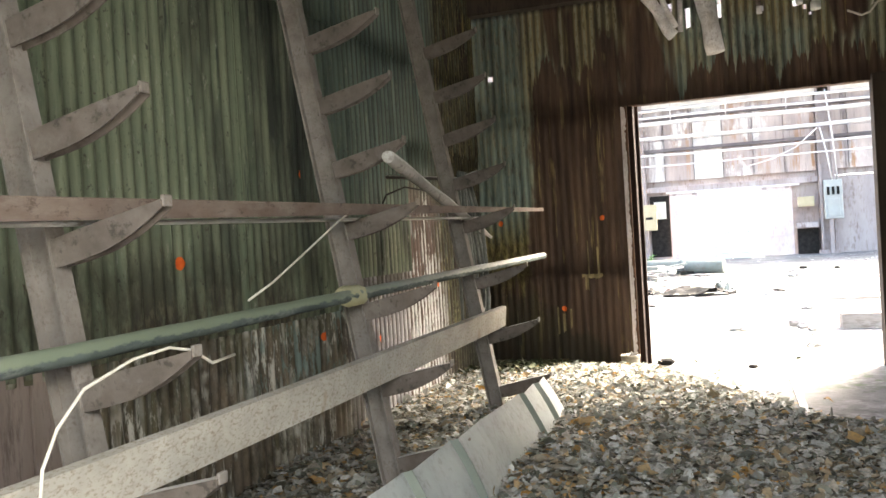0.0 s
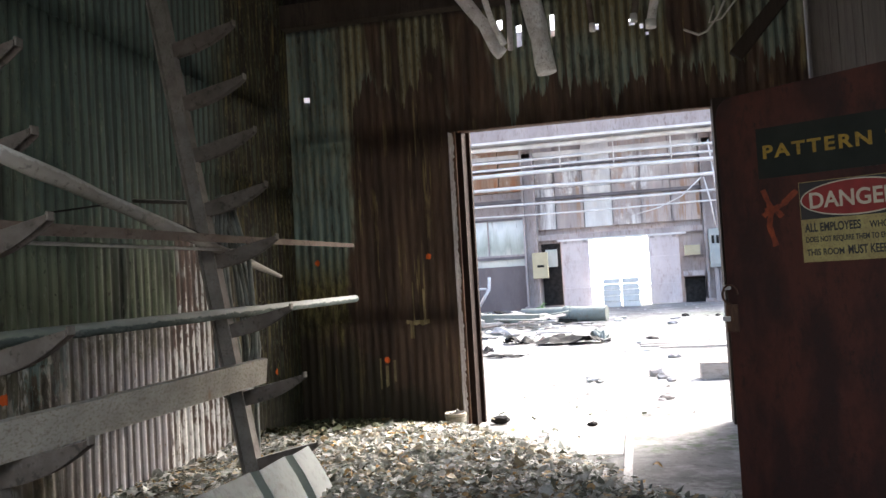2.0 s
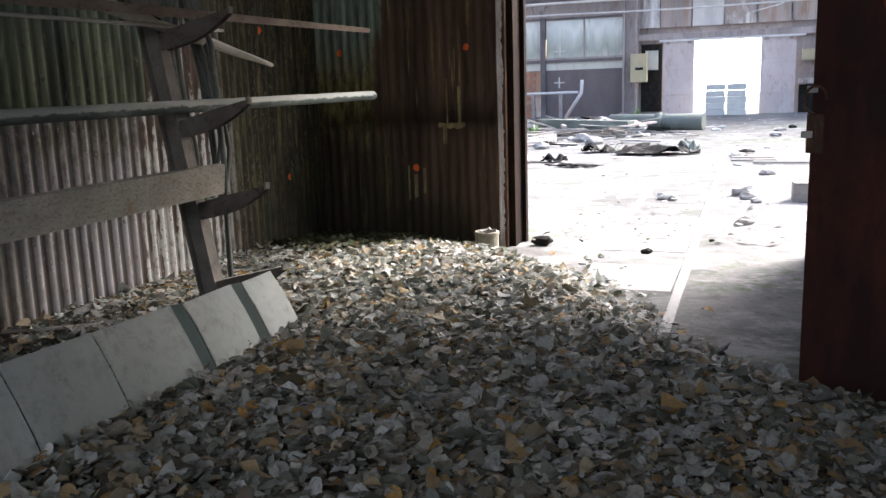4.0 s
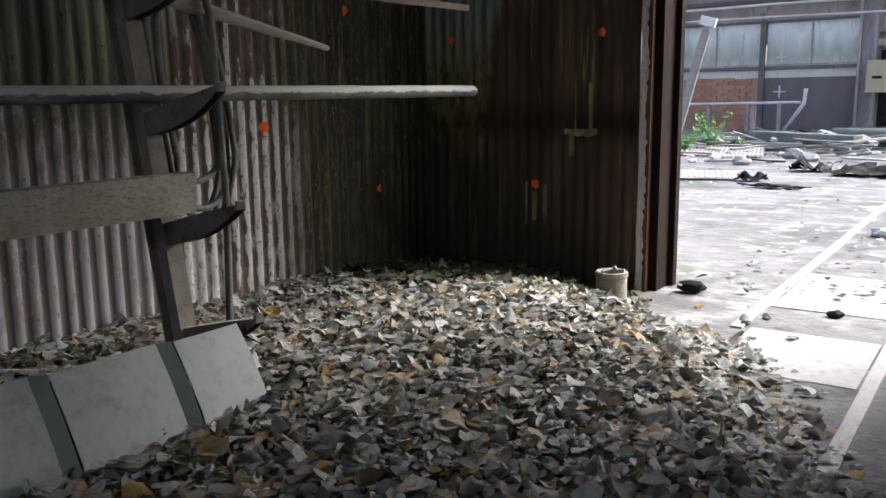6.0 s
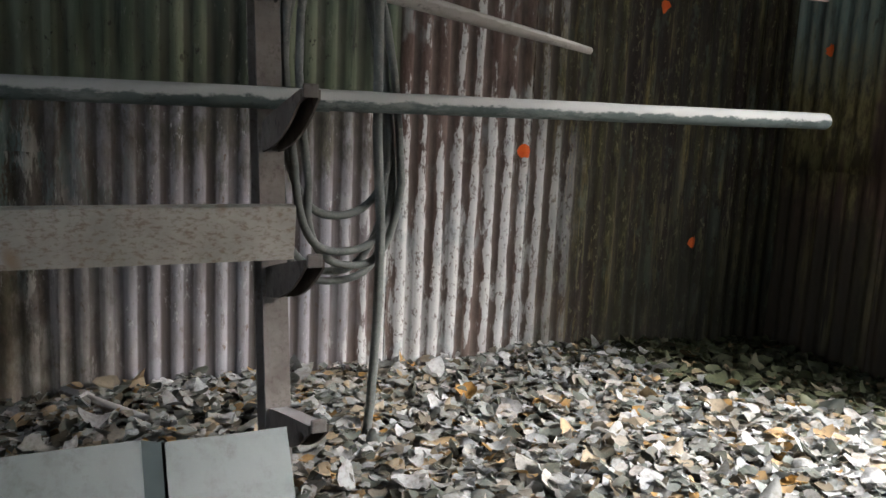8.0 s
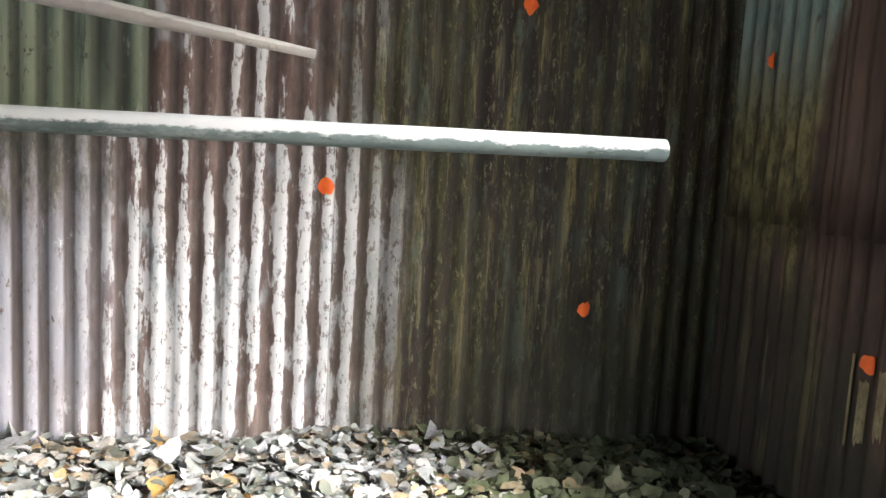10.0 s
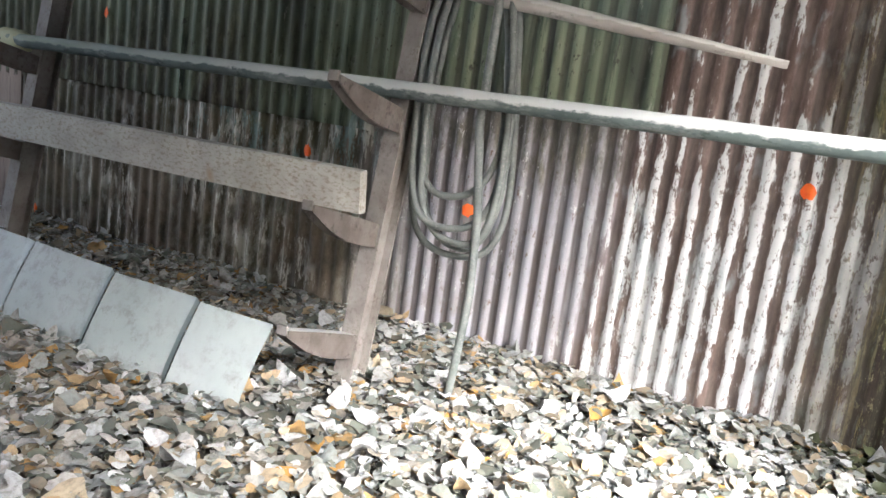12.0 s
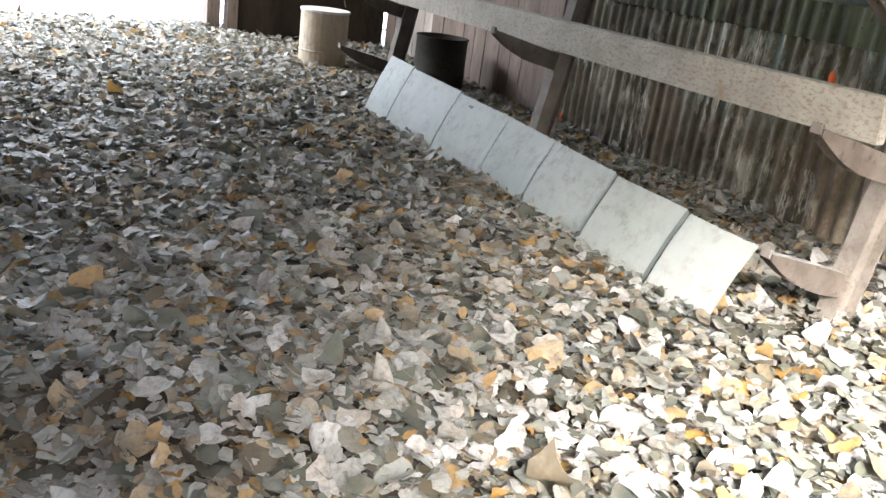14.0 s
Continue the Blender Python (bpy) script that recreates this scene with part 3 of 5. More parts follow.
def block(x0, y0, z0, x1, y1, z1, bevel=0.0, bm=None, m=None):
    """A box between two corners, its edges rounded by bevel."""
    b = bm or bmesh.new()
    mat = Matrix.Translation(((x0 + x1) / 2, (y0 + y1) / 2, (z0 + z1) / 2)) @ Matrix.Diagonal((x1 - x0, y1 - y0, z1 - z0, 1))
    if m is not None:
        mat = m @ mat
    made = bmesh.ops.create_cube(b, size=1, matrix=mat)
    if bevel:
        edges = list({e for v in made["verts"] for e in v.link_edges})
        bmesh.ops.bevel(b, geom=edges, offset=bevel, segments=2, affect="EDGES", profile=0.6)
    return b


def tube(points, r, seg=12, bm=None, caps=True, wobble=0.0):
    """A round bar along a line of points; r is one radius or one for each point."""
    b = bm or bmesh.new()
    pts = [Vector(p) for p in points]
    rad = r if isinstance(r, (list, tuple)) else [r] * len(pts)
    side = None
    rings = []
    for i, p in enumerate(pts):
        d = (pts[min(i + 1, len(pts) - 1)] - pts[max(i - 1, 0)]).normalized()
        if side is None:
            side = d.cross(Vector((0, 0, 1)) if abs(d.z) < 0.9 else Vector((1, 0, 0))).normalized()
        else:
            side = (side - d * side.dot(d)).normalized()
        up = d.cross(side)
        ring = []
        for k in range(seg):
            a = 2 * math.pi * k / seg
            q = rad[i] * (1 + wobble * noise.noise(p * 7 + Vector((math.cos(a), math.sin(a), 0))))
            ring.append(b.verts.new(p + (side * math.cos(a) + up * math.sin(a)) * q))
        rings.append(ring)
    for u, v in zip(rings, rings[1:]):
        for k in range(seg):
            f = b.faces.new((u[k], u[(k + 1) % seg], v[(k + 1) % seg], v[k]))
            f.smooth = True
    if caps:
        b.faces.new(rings[0][::-1])
        b.faces.new(rings[-1])
    return b


def along(a, b, n):
    a, b = Vector(a), Vector(b)
    return [a.lerp(b, i / (n - 1)) for i in range(n)]


def corrugated(along_y, base, a0, a1, z0, z1, facing, pitch=0.0825, amp=0.0095, levels=7, seed=0, ragged=0.0):
    """One corrugated sheet with thickness; runs along y (at x = base) or along x (at y = base); facing is the sign of its visible side."""
    b = bmesh.new()
    n = max(2, round((a1 - a0) / pitch * 8))
    skins = []
    for off in (0.0, -0.004 * facing):
        grid = []
        for j in range(levels + 1):
            row = []
            for i in range(n + 1):
                a = a0 + (a1 - a0) * i / n
                z = z0 + (z1 - z0) * j / levels
                if j == 0 and ragged:
                    z += ragged * noise.noise(Vector((a * 9, seed, 0)))
                d = amp * math.sin(2 * math.pi * a / pitch) + 0.006 * noise.noise(Vector((a * 1.6, z * 1.6, seed * 3.1)))
                p = base + facing * d + off
                row.append(b.verts.new((p, a, z) if along_y else (a, p, z)))
            grid.append(row)
        skins.append(grid)
    flip = (facing > 0) != along_y
    for s, grid in enumerate(skins):
        for j in range(levels):
            for i in range(n):
                q = (grid[j][i], grid[j][i + 1], grid[j + 1][i + 1], grid[j + 1][i])
                f = b.faces.new(q if (s == 0) != flip else q[::-1])
                f.smooth = True
    g, h = skins
    for i in range(n):
        b.faces.new((g[0][i], g[0][i + 1], h[0][i + 1], h[0][i]))
        b.faces.new((g[-1][i], g[-1][i + 1], h[-1][i + 1], h[-1][i]))
    for j in range(levels):
        b.faces.new((g[j][0], g[j + 1][0], h[j + 1][0], h[j][0]))
        b.faces.new((g[j][-1], g[j + 1][-1], h[j + 1][-1], h[j][-1]))
    return b


def blob(cx, cz, r, seed, n=16):
    """An uneven spot outline, as a flat fan."""
    rnd = random.Random(seed)
    return [(cx + r * (0.8 + 0.35 * rnd.random()) * math.cos(2 * math.pi * k / n), cz + r * (0.9 + 0.5 * rnd.random()) * math.sin(2 * math.pi * k / n)) for k in range(n)]


def lump(r, seed, squash=(1, 1, 1), rough=0.35, sub=2):
    b = bmesh.new()
    bmesh.ops.create_icosphere(b, subdivisions=sub, radius=r)
    for v in b.verts:
        v.co *= 1 + rough * noise.noise(v.co * (1.7 / r) + Vector((seed, seed * 2, 0)))
        v.co = Vector((v.co.x * squash[0], v.co.y * squash[1], v.co.z * squash[2]))
    return b


def lathe(profile, seg=28, at=(0, 0, 0)):
    """A turned shape from (radius, height) pairs."""
    b = bmesh.new()
    rings = [[b.verts.new((at[0] + r * math.cos(2 * math.pi * k / seg), at[1] + r * math.sin(2 * math.pi * k / seg), at[2] + z)) for k in range(seg)] for r, z in profile]
    for u, v in zip(rings, rings[1:]):
        for k in range(seg):
            f = b.faces.new((u[k], u[(k + 1) % seg], v[(k + 1) % seg], v[k]))
            f.smooth = len(profile) > 8
    b.faces.new(rings[0][::-1])
    b.faces.new(rings[-1])
    return b


def letters(text, size, material, parent, m, thick=0.0015, squeeze=1.0, bold=0.0, spread=1.0):
    """Raised lettering with its left base at the pose m."""
    cu = bpy.data.curves.new("lettering", "FONT")
    cu.body, cu.size, cu.extrude, cu.offset, cu.space_character = text, size, thick, bold, spread
    tmp = bpy.data.objects.new("lettering_tmp", cu)
    scene.collection.objects.link(tmp)
    me = bpy.data.meshes.new_from_object(tmp.evaluated_get(bpy.context.evaluated_depsgraph_get()))
    bpy.data.objects.remove(tmp)
    me.materials.clear()
    me.materials.append(MAT[material])
    me.transform(m @ Matrix.Diagonal((squeeze, 1, 1, 1)))
    me.name = "lettering"
    ob = new("lettering", me)
    ob.parent = parent
    return ob


def structure(ob, label, category):
    return tagged(ob, label, category, kind="structure")


FLOOR = -0.04

# ---- ground ----
gb = bmesh.new()
xs = [-400, -60, -25, -10] + [x * 0.5 for x in range(-12, 21)] + [14, 25, 60, 400]
ys = [-400, -60, -15, -6] + [y * 0.5 for y in range(-4, 60)] + [34, 40, 60, 120, 600]
gv = [[gb.verts.new((x, y, FLOOR + (0.025 * noise.noise(Vector((x * 0.6, y * 0.6, 0))) if 9.5 < y < 40 and abs(x) < 20 else 0))) for x in xs] for y in ys]
for j in range(len(ys) - 1):
    for i in range(len(xs) - 1):
        f = gb.faces.new((gv[j][i], gv[j][i + 1], gv[j + 1][i + 1], gv[j + 1][i]))
        f.smooth = True
structure(part("ground", gb, "ground"), "grey dusty concrete floor with pale worn patches and moss", "floor")

# Added apron: the glare of daylight outside is put into its pale colour.
ab = bmesh.new()
ap = [[ab.verts.new((x, y, FLOOR + 0.004 + 0.010 * (0.5 + 0.5 * noise.noise(Vector((x, y, 2)))))) for x in [-6 + 0.75 * i for i in range(25)]] for y in [-14 + 0.75 * j for j in range(18)] + [-0.75]]
for j in range(len(ap) - 1):
    for i in range(24):
        ab.faces.new((ap[j][i], ap[j][i + 1], ap[j + 1][i + 1], ap[j + 1][i])).smooth = True
structure(part("entrance_apron", ab, "apron"), "added pale apron outside the entrance, daylight put into its colour", "pavement")

# ---- shed walls ----
wall_left = structure(empty("wall_left"), "corrugated iron wall, green paint above rust, whitewashed patch", "wall")
y = 2.5
k = 0
while y < 8.6:
    y1 = min(y + 0.66, 8.6)
    seam = 0.97 if y < 4.95 else 1.17
    hi = 2.25 if y >= 6.4 else seam
    if y < 6.4 < y1:
        y1 = 6.42
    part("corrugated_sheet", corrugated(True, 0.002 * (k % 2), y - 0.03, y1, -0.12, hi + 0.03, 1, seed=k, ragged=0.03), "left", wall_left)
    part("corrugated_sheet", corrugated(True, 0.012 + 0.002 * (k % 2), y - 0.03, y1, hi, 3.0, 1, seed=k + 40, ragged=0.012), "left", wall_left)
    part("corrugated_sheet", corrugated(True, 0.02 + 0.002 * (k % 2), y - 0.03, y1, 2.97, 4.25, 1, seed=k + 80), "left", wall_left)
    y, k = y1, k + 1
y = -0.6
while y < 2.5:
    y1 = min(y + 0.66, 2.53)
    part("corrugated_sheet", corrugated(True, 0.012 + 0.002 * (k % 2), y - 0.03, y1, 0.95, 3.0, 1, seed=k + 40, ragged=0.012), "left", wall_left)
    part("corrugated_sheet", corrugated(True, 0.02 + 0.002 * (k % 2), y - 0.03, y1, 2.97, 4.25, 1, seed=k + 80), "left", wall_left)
    y, k = y1, k + 1
rnd = random.Random(5)
y = -0.6
while y < 2.46:
    w = rnd.uniform(0.17, 0.24)
    w = min(w, 2.49 - y)
    pale = -0.3 < y < 0.35
    part("plank", block(-0.025 + rnd.uniform(0, 0.006), y + 0.004, -0.1, 0.006 + rnd.uniform(0, 0.006), y + w - 0.004, 1.0 + rnd.uniform(-0.01, 0.02), 0.003), "plank_pale" if pale else "plank", wall_left)
    y += w
part("outer_cladding", block(-0.16, -0.6, -0.15, -0.06, 8.9, 4.3), "dark_rust", wall_left)
# orange spray dots on the left wall
for i, (py, pz) in enumerate([(7.02, 1.017), (8.028, 0.586), (7.731, 1.704), (4.715, 0.82), (2.65, 0.15), (5.642, 0.69), (3.215, 1.378), (4.493, 1.894)]):
    b = bmesh.new()
    b.faces.new([b.verts.new((0.0, u, v)) for u, v in blob(py, pz, 0.027, i)])
    bmesh.ops.triangulate(b, faces=b.faces[:])
    bmesh.ops.subdivide_edges(b, edges=b.edges[:], cuts=2)
    for v in b.verts:
        v.co.x = (0.0262 if v.co.z > (0.97 if v.co.y < 4.95 else 1.17) and v.co.y < 6.4 else 0.0145) + 0.0095 * math.sin(2 * math.pi * v.co.y / 0.0825) - 0.004
    part("paint_spot", b, "orange", wall_left, "orange spray-paint spot")

wall_far = structure(empty("wall_far"), "dark rusty corrugated iron wall with a doorway and streaked green paint above", "wall")
WY = 8.6


def far_sheets(x0, x1, z0, z1, seed, dy=0.0):
    x = x0
    while x < x1 - 0.01:
        xe = min(x + 0.66, x1)
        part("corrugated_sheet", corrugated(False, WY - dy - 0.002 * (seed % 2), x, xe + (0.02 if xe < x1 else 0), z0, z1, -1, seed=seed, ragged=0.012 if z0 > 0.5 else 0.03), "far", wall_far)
        x, seed = xe, seed + 1


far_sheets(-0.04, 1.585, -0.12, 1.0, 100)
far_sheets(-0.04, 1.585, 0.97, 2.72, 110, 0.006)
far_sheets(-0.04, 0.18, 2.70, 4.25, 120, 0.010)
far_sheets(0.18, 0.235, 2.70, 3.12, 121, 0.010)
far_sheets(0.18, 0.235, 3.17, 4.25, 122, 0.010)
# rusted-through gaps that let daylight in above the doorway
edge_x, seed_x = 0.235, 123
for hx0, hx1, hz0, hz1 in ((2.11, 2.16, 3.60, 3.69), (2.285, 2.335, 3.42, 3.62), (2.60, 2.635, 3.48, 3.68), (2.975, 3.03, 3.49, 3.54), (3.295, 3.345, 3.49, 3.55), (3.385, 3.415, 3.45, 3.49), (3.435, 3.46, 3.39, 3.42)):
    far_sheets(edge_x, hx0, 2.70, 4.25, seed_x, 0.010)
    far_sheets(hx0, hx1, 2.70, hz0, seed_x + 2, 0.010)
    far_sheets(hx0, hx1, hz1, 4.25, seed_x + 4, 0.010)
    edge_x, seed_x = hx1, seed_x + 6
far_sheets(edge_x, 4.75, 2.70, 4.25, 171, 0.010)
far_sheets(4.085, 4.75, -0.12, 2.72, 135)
part("header_beam", block(1.66, 8.63, 2.70, 3.95, 8.74, 2.86, 0.006), "dark_rust", wall_far)
part("jamb_edge", tube([(1.592, 8.605, -0.05 + 0.05 * i) for i in range(57)], 0.013, 7, wobble=1.1), "white_edge", wall_far, "pale flaking jamb edge")
part("jamb_strip", block(1.590, 8.604, -0.08, 1.648, 8.65, 2.74, 0.004), "dark_rust", wall_far, "rusty jamb strip")
jb = bmesh.new()
prev = None
for i in range(111):
    z = -0.06 + 0.025 * i
    w = max(0.008, 0.036 + 0.016 * noise.noise(Vector((z * 4.1, 3, 1))) + 0.018 * noise.noise(Vector((z * 31, 8, 1))))
    ring = [jb.verts.new((x, yy, z)) for x, yy in ((1.589, 8.6035), (1.589 + w, 8.6035), (1.589 + w, 8.5985), (1.589, 8.5965))]
    if prev:
        for k in range(4):
            jb.faces.new((prev[k], prev[(k + 1) % 4], ring[(k + 1) % 4], ring[k]))
    else:
        jb.faces.new(ring)
    prev = ring
jb.faces.new(prev[::-1])
bmesh.ops.recalc_face_normals(jb, faces=jb.faces[:])
part("jamb_paint", jb, "white_edge", wall_far, "flaking pale pinkish paint on the jamb")
part("jamb_post", block(1.640, 8.655, -0.08, 1.70, 8.92, 2.75, 0.004), "jamb_dark", wall_far, "dark rusty jamb with pale scars")
part("jamb_flange", block(1.70, 8.86, -0.08, 1.735, 8.93, 2.75, 0.004), "jamb_dark", wall_far)
part("jamb_post", block(3.94, 8.50, -0.08, 4.09, 8.70, 2.75, 0.006), "dark_wood", wall_far, "dark wooden door post")
part("latch_plate", block(4.085, 8.49, 1.02, 4.125, 8.52, 1.14, 0.003), "white_edge", wall_far)
part("top_plate", block(0.03, 8.42, 3.82, 4.74, 8.57, 4.05, 0.01), "dark_wood", wall_far, "dark timber plate under the ceiling")
for i, (px, pz) in enumerate([(0.232, 1.555), (1.337, 1.552), (0.88, 0.605)]):
    b = bmesh.new()
    b.faces.new([b.verts.new((u, 0.0, v)) for u, v in blob(px, pz, 0.026, i + 20)][::-1])
    bmesh.ops.triangulate(b, faces=b.faces[:])
    bmesh.ops.subdivide_edges(b, edges=b.edges[:], cuts=2)
    for v in b.verts:
        v.co.y = WY - (0.012 if v.co.z > 0.98 else 0.002) - 0.011 * math.sin(2 * math.pi * v.co.x / 0.0825) - 0.007
    part("paint_spot", b, "orange", wall_far, "orange spray-paint spot")
# scraped yellowish paint remains
b = bmesh.new()
for x0, x1, z0, z1 in [(1.09, 1.31, 0.925, 0.965), (1.12, 1.16, 0.80, 0.94), (0.80, 0.82, 0.33, 0.62), (0.86, 0.885, 0.36, 0.55), (0.94, 0.96, 0.40, 0.60), (1.16, 1.175, 0.95, 1.32), (1.26, 1.28, 0.95, 1.25)]:
    n = 9
    up = [(x0 + (x1 - x0) * i / n, z1 + 0.012 * noise.noise(Vector((i * 1.3, z1 * 9, 1)))) for i in range(n + 1)]
    dn = [(x0 + (x1 - x0) * i / n, z0 + 0.03 * noise.noise(Vector((i * 1.7, z0 * 9, 4)))) for i in range(n + 1)]
    for i in range(n):
        b.faces.new([b.verts.new((u, WY - (0.012 if v > 0.98 else 0.002) - 0.011 * math.sin(2 * math.pi * u / 0.0825) - 0.010, v)) for u, v in (dn[i], up[i], up[i + 1], dn[i + 1])])
part("paint_remains", b, worn("yellow_scrape", (0.30, 0.25, 0.13), (0.14, 0.105, 0.055), 18, (1, 1, 0.3), 0.8, c=(0.05, 0.035, 0.025)), wall_far, "yellowish scraped paint")

wall_right = structure(empty("wall_right"), "dark board wall of the shed", "wall")
y = -0.6
while y < 8.6:
    w = rnd.uniform(0.18, 0.26)
    part("plank", block(4.75 + rnd.uniform(0, 0.01), y + 0.004, -0.1, 4.80, y + w - 0.004, 4.25), "grey_board", wall_right)
    y += w
part("outer_cladding", block(4.82, -0.6, -0.15, 4.9, 8.9, 4.3), "dark_rust", wall_right)

wall_entrance = structure(empty("wall_entrance"), "end wall with a wide open entrance", "wall")
part("end_panel", block(0.03, -0.72, -0.1, 1.50, -0.64, 4.25), "dark_wood", wall_entrance)
part("entrance_post", block(1.50, -0.78, -0.1, 1.60, -0.62, 4.2, 0.006), "plank", wall_entrance, "weathered timber entrance post")
part("entrance_post", block(1.66, -0.80, -0.1, 1.78, -0.64, 4.2, 0.006), "plank", wall_entrance, "weathered timber entrance post")
part("lintel", block(1.78, -0.78, 3.7, 4.74, -0.66, 4.25), "dark_wood", wall_entrance)

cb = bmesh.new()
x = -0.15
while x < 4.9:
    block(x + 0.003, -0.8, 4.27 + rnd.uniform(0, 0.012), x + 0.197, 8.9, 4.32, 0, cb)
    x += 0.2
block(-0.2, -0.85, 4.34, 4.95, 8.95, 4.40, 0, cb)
structure(part("ceiling", cb, "ceiling"), "dark board ceiling", "ceiling")
for i, yy in enumerate((0.4, 2.1, 3.8, 5.5, 7.2)):
    structure(part("ceiling_beam", block(0.03, yy - 0.07, 4.05, 4.74, yy + 0.07, 4.265, 0.008), "dark_wood"), "dark timber ceiling beam", "beam")

# ---- cantilever rack: three leaning uprights with rising arms ----
LEVELS = (0.40, 0.80, 1.21, 1.635, 1.96, 2.30, 2.63, 2.97)


def front(z):
    return 0.93 - 0.173 * (z - 0.32)


def upright(yc, lower=0.0):
    th = tagged(empty("cantilever_rack_upright", (front(0), yc, 0)), "leaning steel rack upright with rising cantilever arms", "rack", "rack uprights")
    b = bmesh.new()
    # I section: front and rear flange with a recessed web, leaning to the wall
    out = ((0.0, -0.037), (0.0, 0.037), (-0.009, 0.037), (-0.009, 0.004), (-0.101, 0.004), (-0.101, 0.037), (-0.110, 0.037), (-0.110, -0.037), (-0.101, -0.037), (-0.101, -0.004), (-0.009, -0.004), (-0.009, -0.037))
    lo, hi = [[b.verts.new((front(z) - front(0) + x, yy, z)) for x, yy in out] for z in (-0.06, 4.0)]
    b.faces.new(lo), b.faces.new(hi[::-1])
    for i in range(len(out)):
        b.faces.new((lo[i], hi[i], hi[(i + 1) % len(out)], lo[(i + 1) % len(out)]))
    bmesh.ops.recalc_face_normals(b, faces=b.faces[:])
    part("post", b, "rack", th)
    for z in LEVELS:
        z -= lower * (z > 1)
        tipx = 1.255 - 0.163 * (z - 0.8) - front(0)
        fx = front(z - 0.07) - front(0) - 0.002
        b = bmesh.new()
        # arm: a plate that tapers and curves up to a small upturned tip
        n = 8
        rise = 0.095
        top = [(fx + (tipx - fx) * i / n, z - rise + rise * (i / n) ** 0.92) for i in range(n + 1)]
        bot = [(x, zz - 0.085 + 0.062 * (i / n) ** 3 - 0.012 * math.sin(math.pi * i / n)) for i, (x, zz) in enumerate(top)]
        for half in (-0.026, 0.020):
            vs = [[b.verts.new((x, yy, zz)) for x, zz in top + bot[::-1]] for yy in (half, half + 0.006)]
            for row, flip in ((vs[0], False), (vs[1], True)):
                m = len(row)
                for i in range(n):
                    q = (row[i], row[i + 1], row[m - 2 - i], row[m - 1 - i])
                    b.faces.new(q if not flip else q[::-1])
            m = len(vs[0])
            for i in range(m):
                b.faces.new((vs[0][i], vs[1][i], vs[1][(i + 1) % m], vs[0][(i + 1) % m]))
        for i in range(n):
            (xa, za), (xb, zb) = top[i], top[i + 1]
            b.faces.new([b.verts.new(p) for p in ((xa, -0.026, za), (xb, -0.026, zb), (xb, 0.026, zb), (xa, 0.026, za))])
        arm = part("arm", b, "arm", th)
        part("tip", block(tipx - 0.006, -0.020, z - 0.020, tipx + 0.007, 0.020, z + 0.014, 0.005), "rack", arm, "dusty upturned arm tip")
    return th


for yc, low in ((5.70, 0.0), (3.70, 0.01), (1.69, 0.055)):
    upright(yc, low)


# ---- things stored on the rack ----
def on_rack(name, label, category, bm, material):
    ob = part(name, bm, material)
    return tagged(ob, label, category)


lp = tagged(empty("green_pipe", (0.82, 3.6, 1.17)), "long dusty green steel pipe lying on the rack arms", "pipe")
pts = along((0.80, -0.45, 1.135), (0.84, 7.89, 1.205), 70)
o = Vector((0.82, 3.6, 1.17))
part("pipe_body", tube([p - o for p in pts], 0.031, 16, wobble=0.10), "pipe", lp)
part("joint_wrap", tube([p - o for p in along((0.80, 3.40, 1.163), (0.80, 3.66, 1.166), 9)], [0.036, 0.046, 0.050, 0.048, 0.052, 0.049, 0.052, 0.045, 0.036], 14, wobble=0.35), "rag", lp, "yellowish dusty wrapping round a joint")
part("pipe_seam", tube([p - o for p in along((0.825, 5.80, 1.187), (0.825, 5.86, 1.187), 3)], 0.0335, 16), "pipe", lp)

ai = tagged(empty("angle_iron", (0.85, 3.6, 1.62)), "long rusty angle iron with dusty top lying on the rack", "steel bar")
for nm, prof in (("top_flange", ((-0.03, 0.0), (0.03, 0.0), (0.03, 0.006), (-0.03, 0.006))), ("web", ((0.024, -0.072), (0.03, -0.072), (0.03, -0.0005), (0.024, -0.0005)))):
    b = bmesh.new()
    lo, hi = [[b.verts.new(Vector(d) - Vector((0.85, 3.6, 1.62)) + Vector((u * w, 0, v * w))) for u, v in prof] for d, w in (((0.82, -0.45, 1.575), 1.0), ((0.88, 7.765, 1.672), 0.42))]
    b.faces.new(lo[::-1]), b.faces.new(hi)
    for i in range(4):
        b.faces.new((lo[i], lo[(i + 1) % 4], hi[(i + 1) % 4], hi[i]))
    bmesh.ops.recalc_face_normals(b, faces=b.faces[:])
    part(nm, b, "angle", ai)
on_rack("thin_bar", "thin pale dusty bar lying behind the angle iron", "steel bar", tube(along((0.74, -0.4, 1.515), (0.80, 6.1, 1.575), 6), 0.009, 8), "pale_bar")

b = bmesh.new()
d0, d1 = Vector((1.0, -0.35, 0.0)), Vector((1.0, 5.72, 0.0))
n = 24
prev = None
for i in range(n + 1):
    p = d0.lerp(d1, i / n)
    sag = -0.012 * math.sin(math.pi * i / n)
    ring = [b.verts.new((p.x + u, p.y, v + sag)) for u, v in ((-0.045, 0.755), (-0.005, 0.752), (0.012, 0.900), (-0.028, 0.905))]
    if prev:
        for k in range(4):
            b.faces.new((prev[k], prev[(k + 1) % 4], ring[(k + 1) % 4], ring[k]))
    else:
        b.faces.new(ring[::-1])
    prev = ring
b.faces.new(prev)
bmesh.ops.bevel(b, geom=[e for e in b.edges if abs(e.verts[0].co.y - e.verts[1].co.y) > 0.1], offset=0.004, segments=2, affect="EDGES")
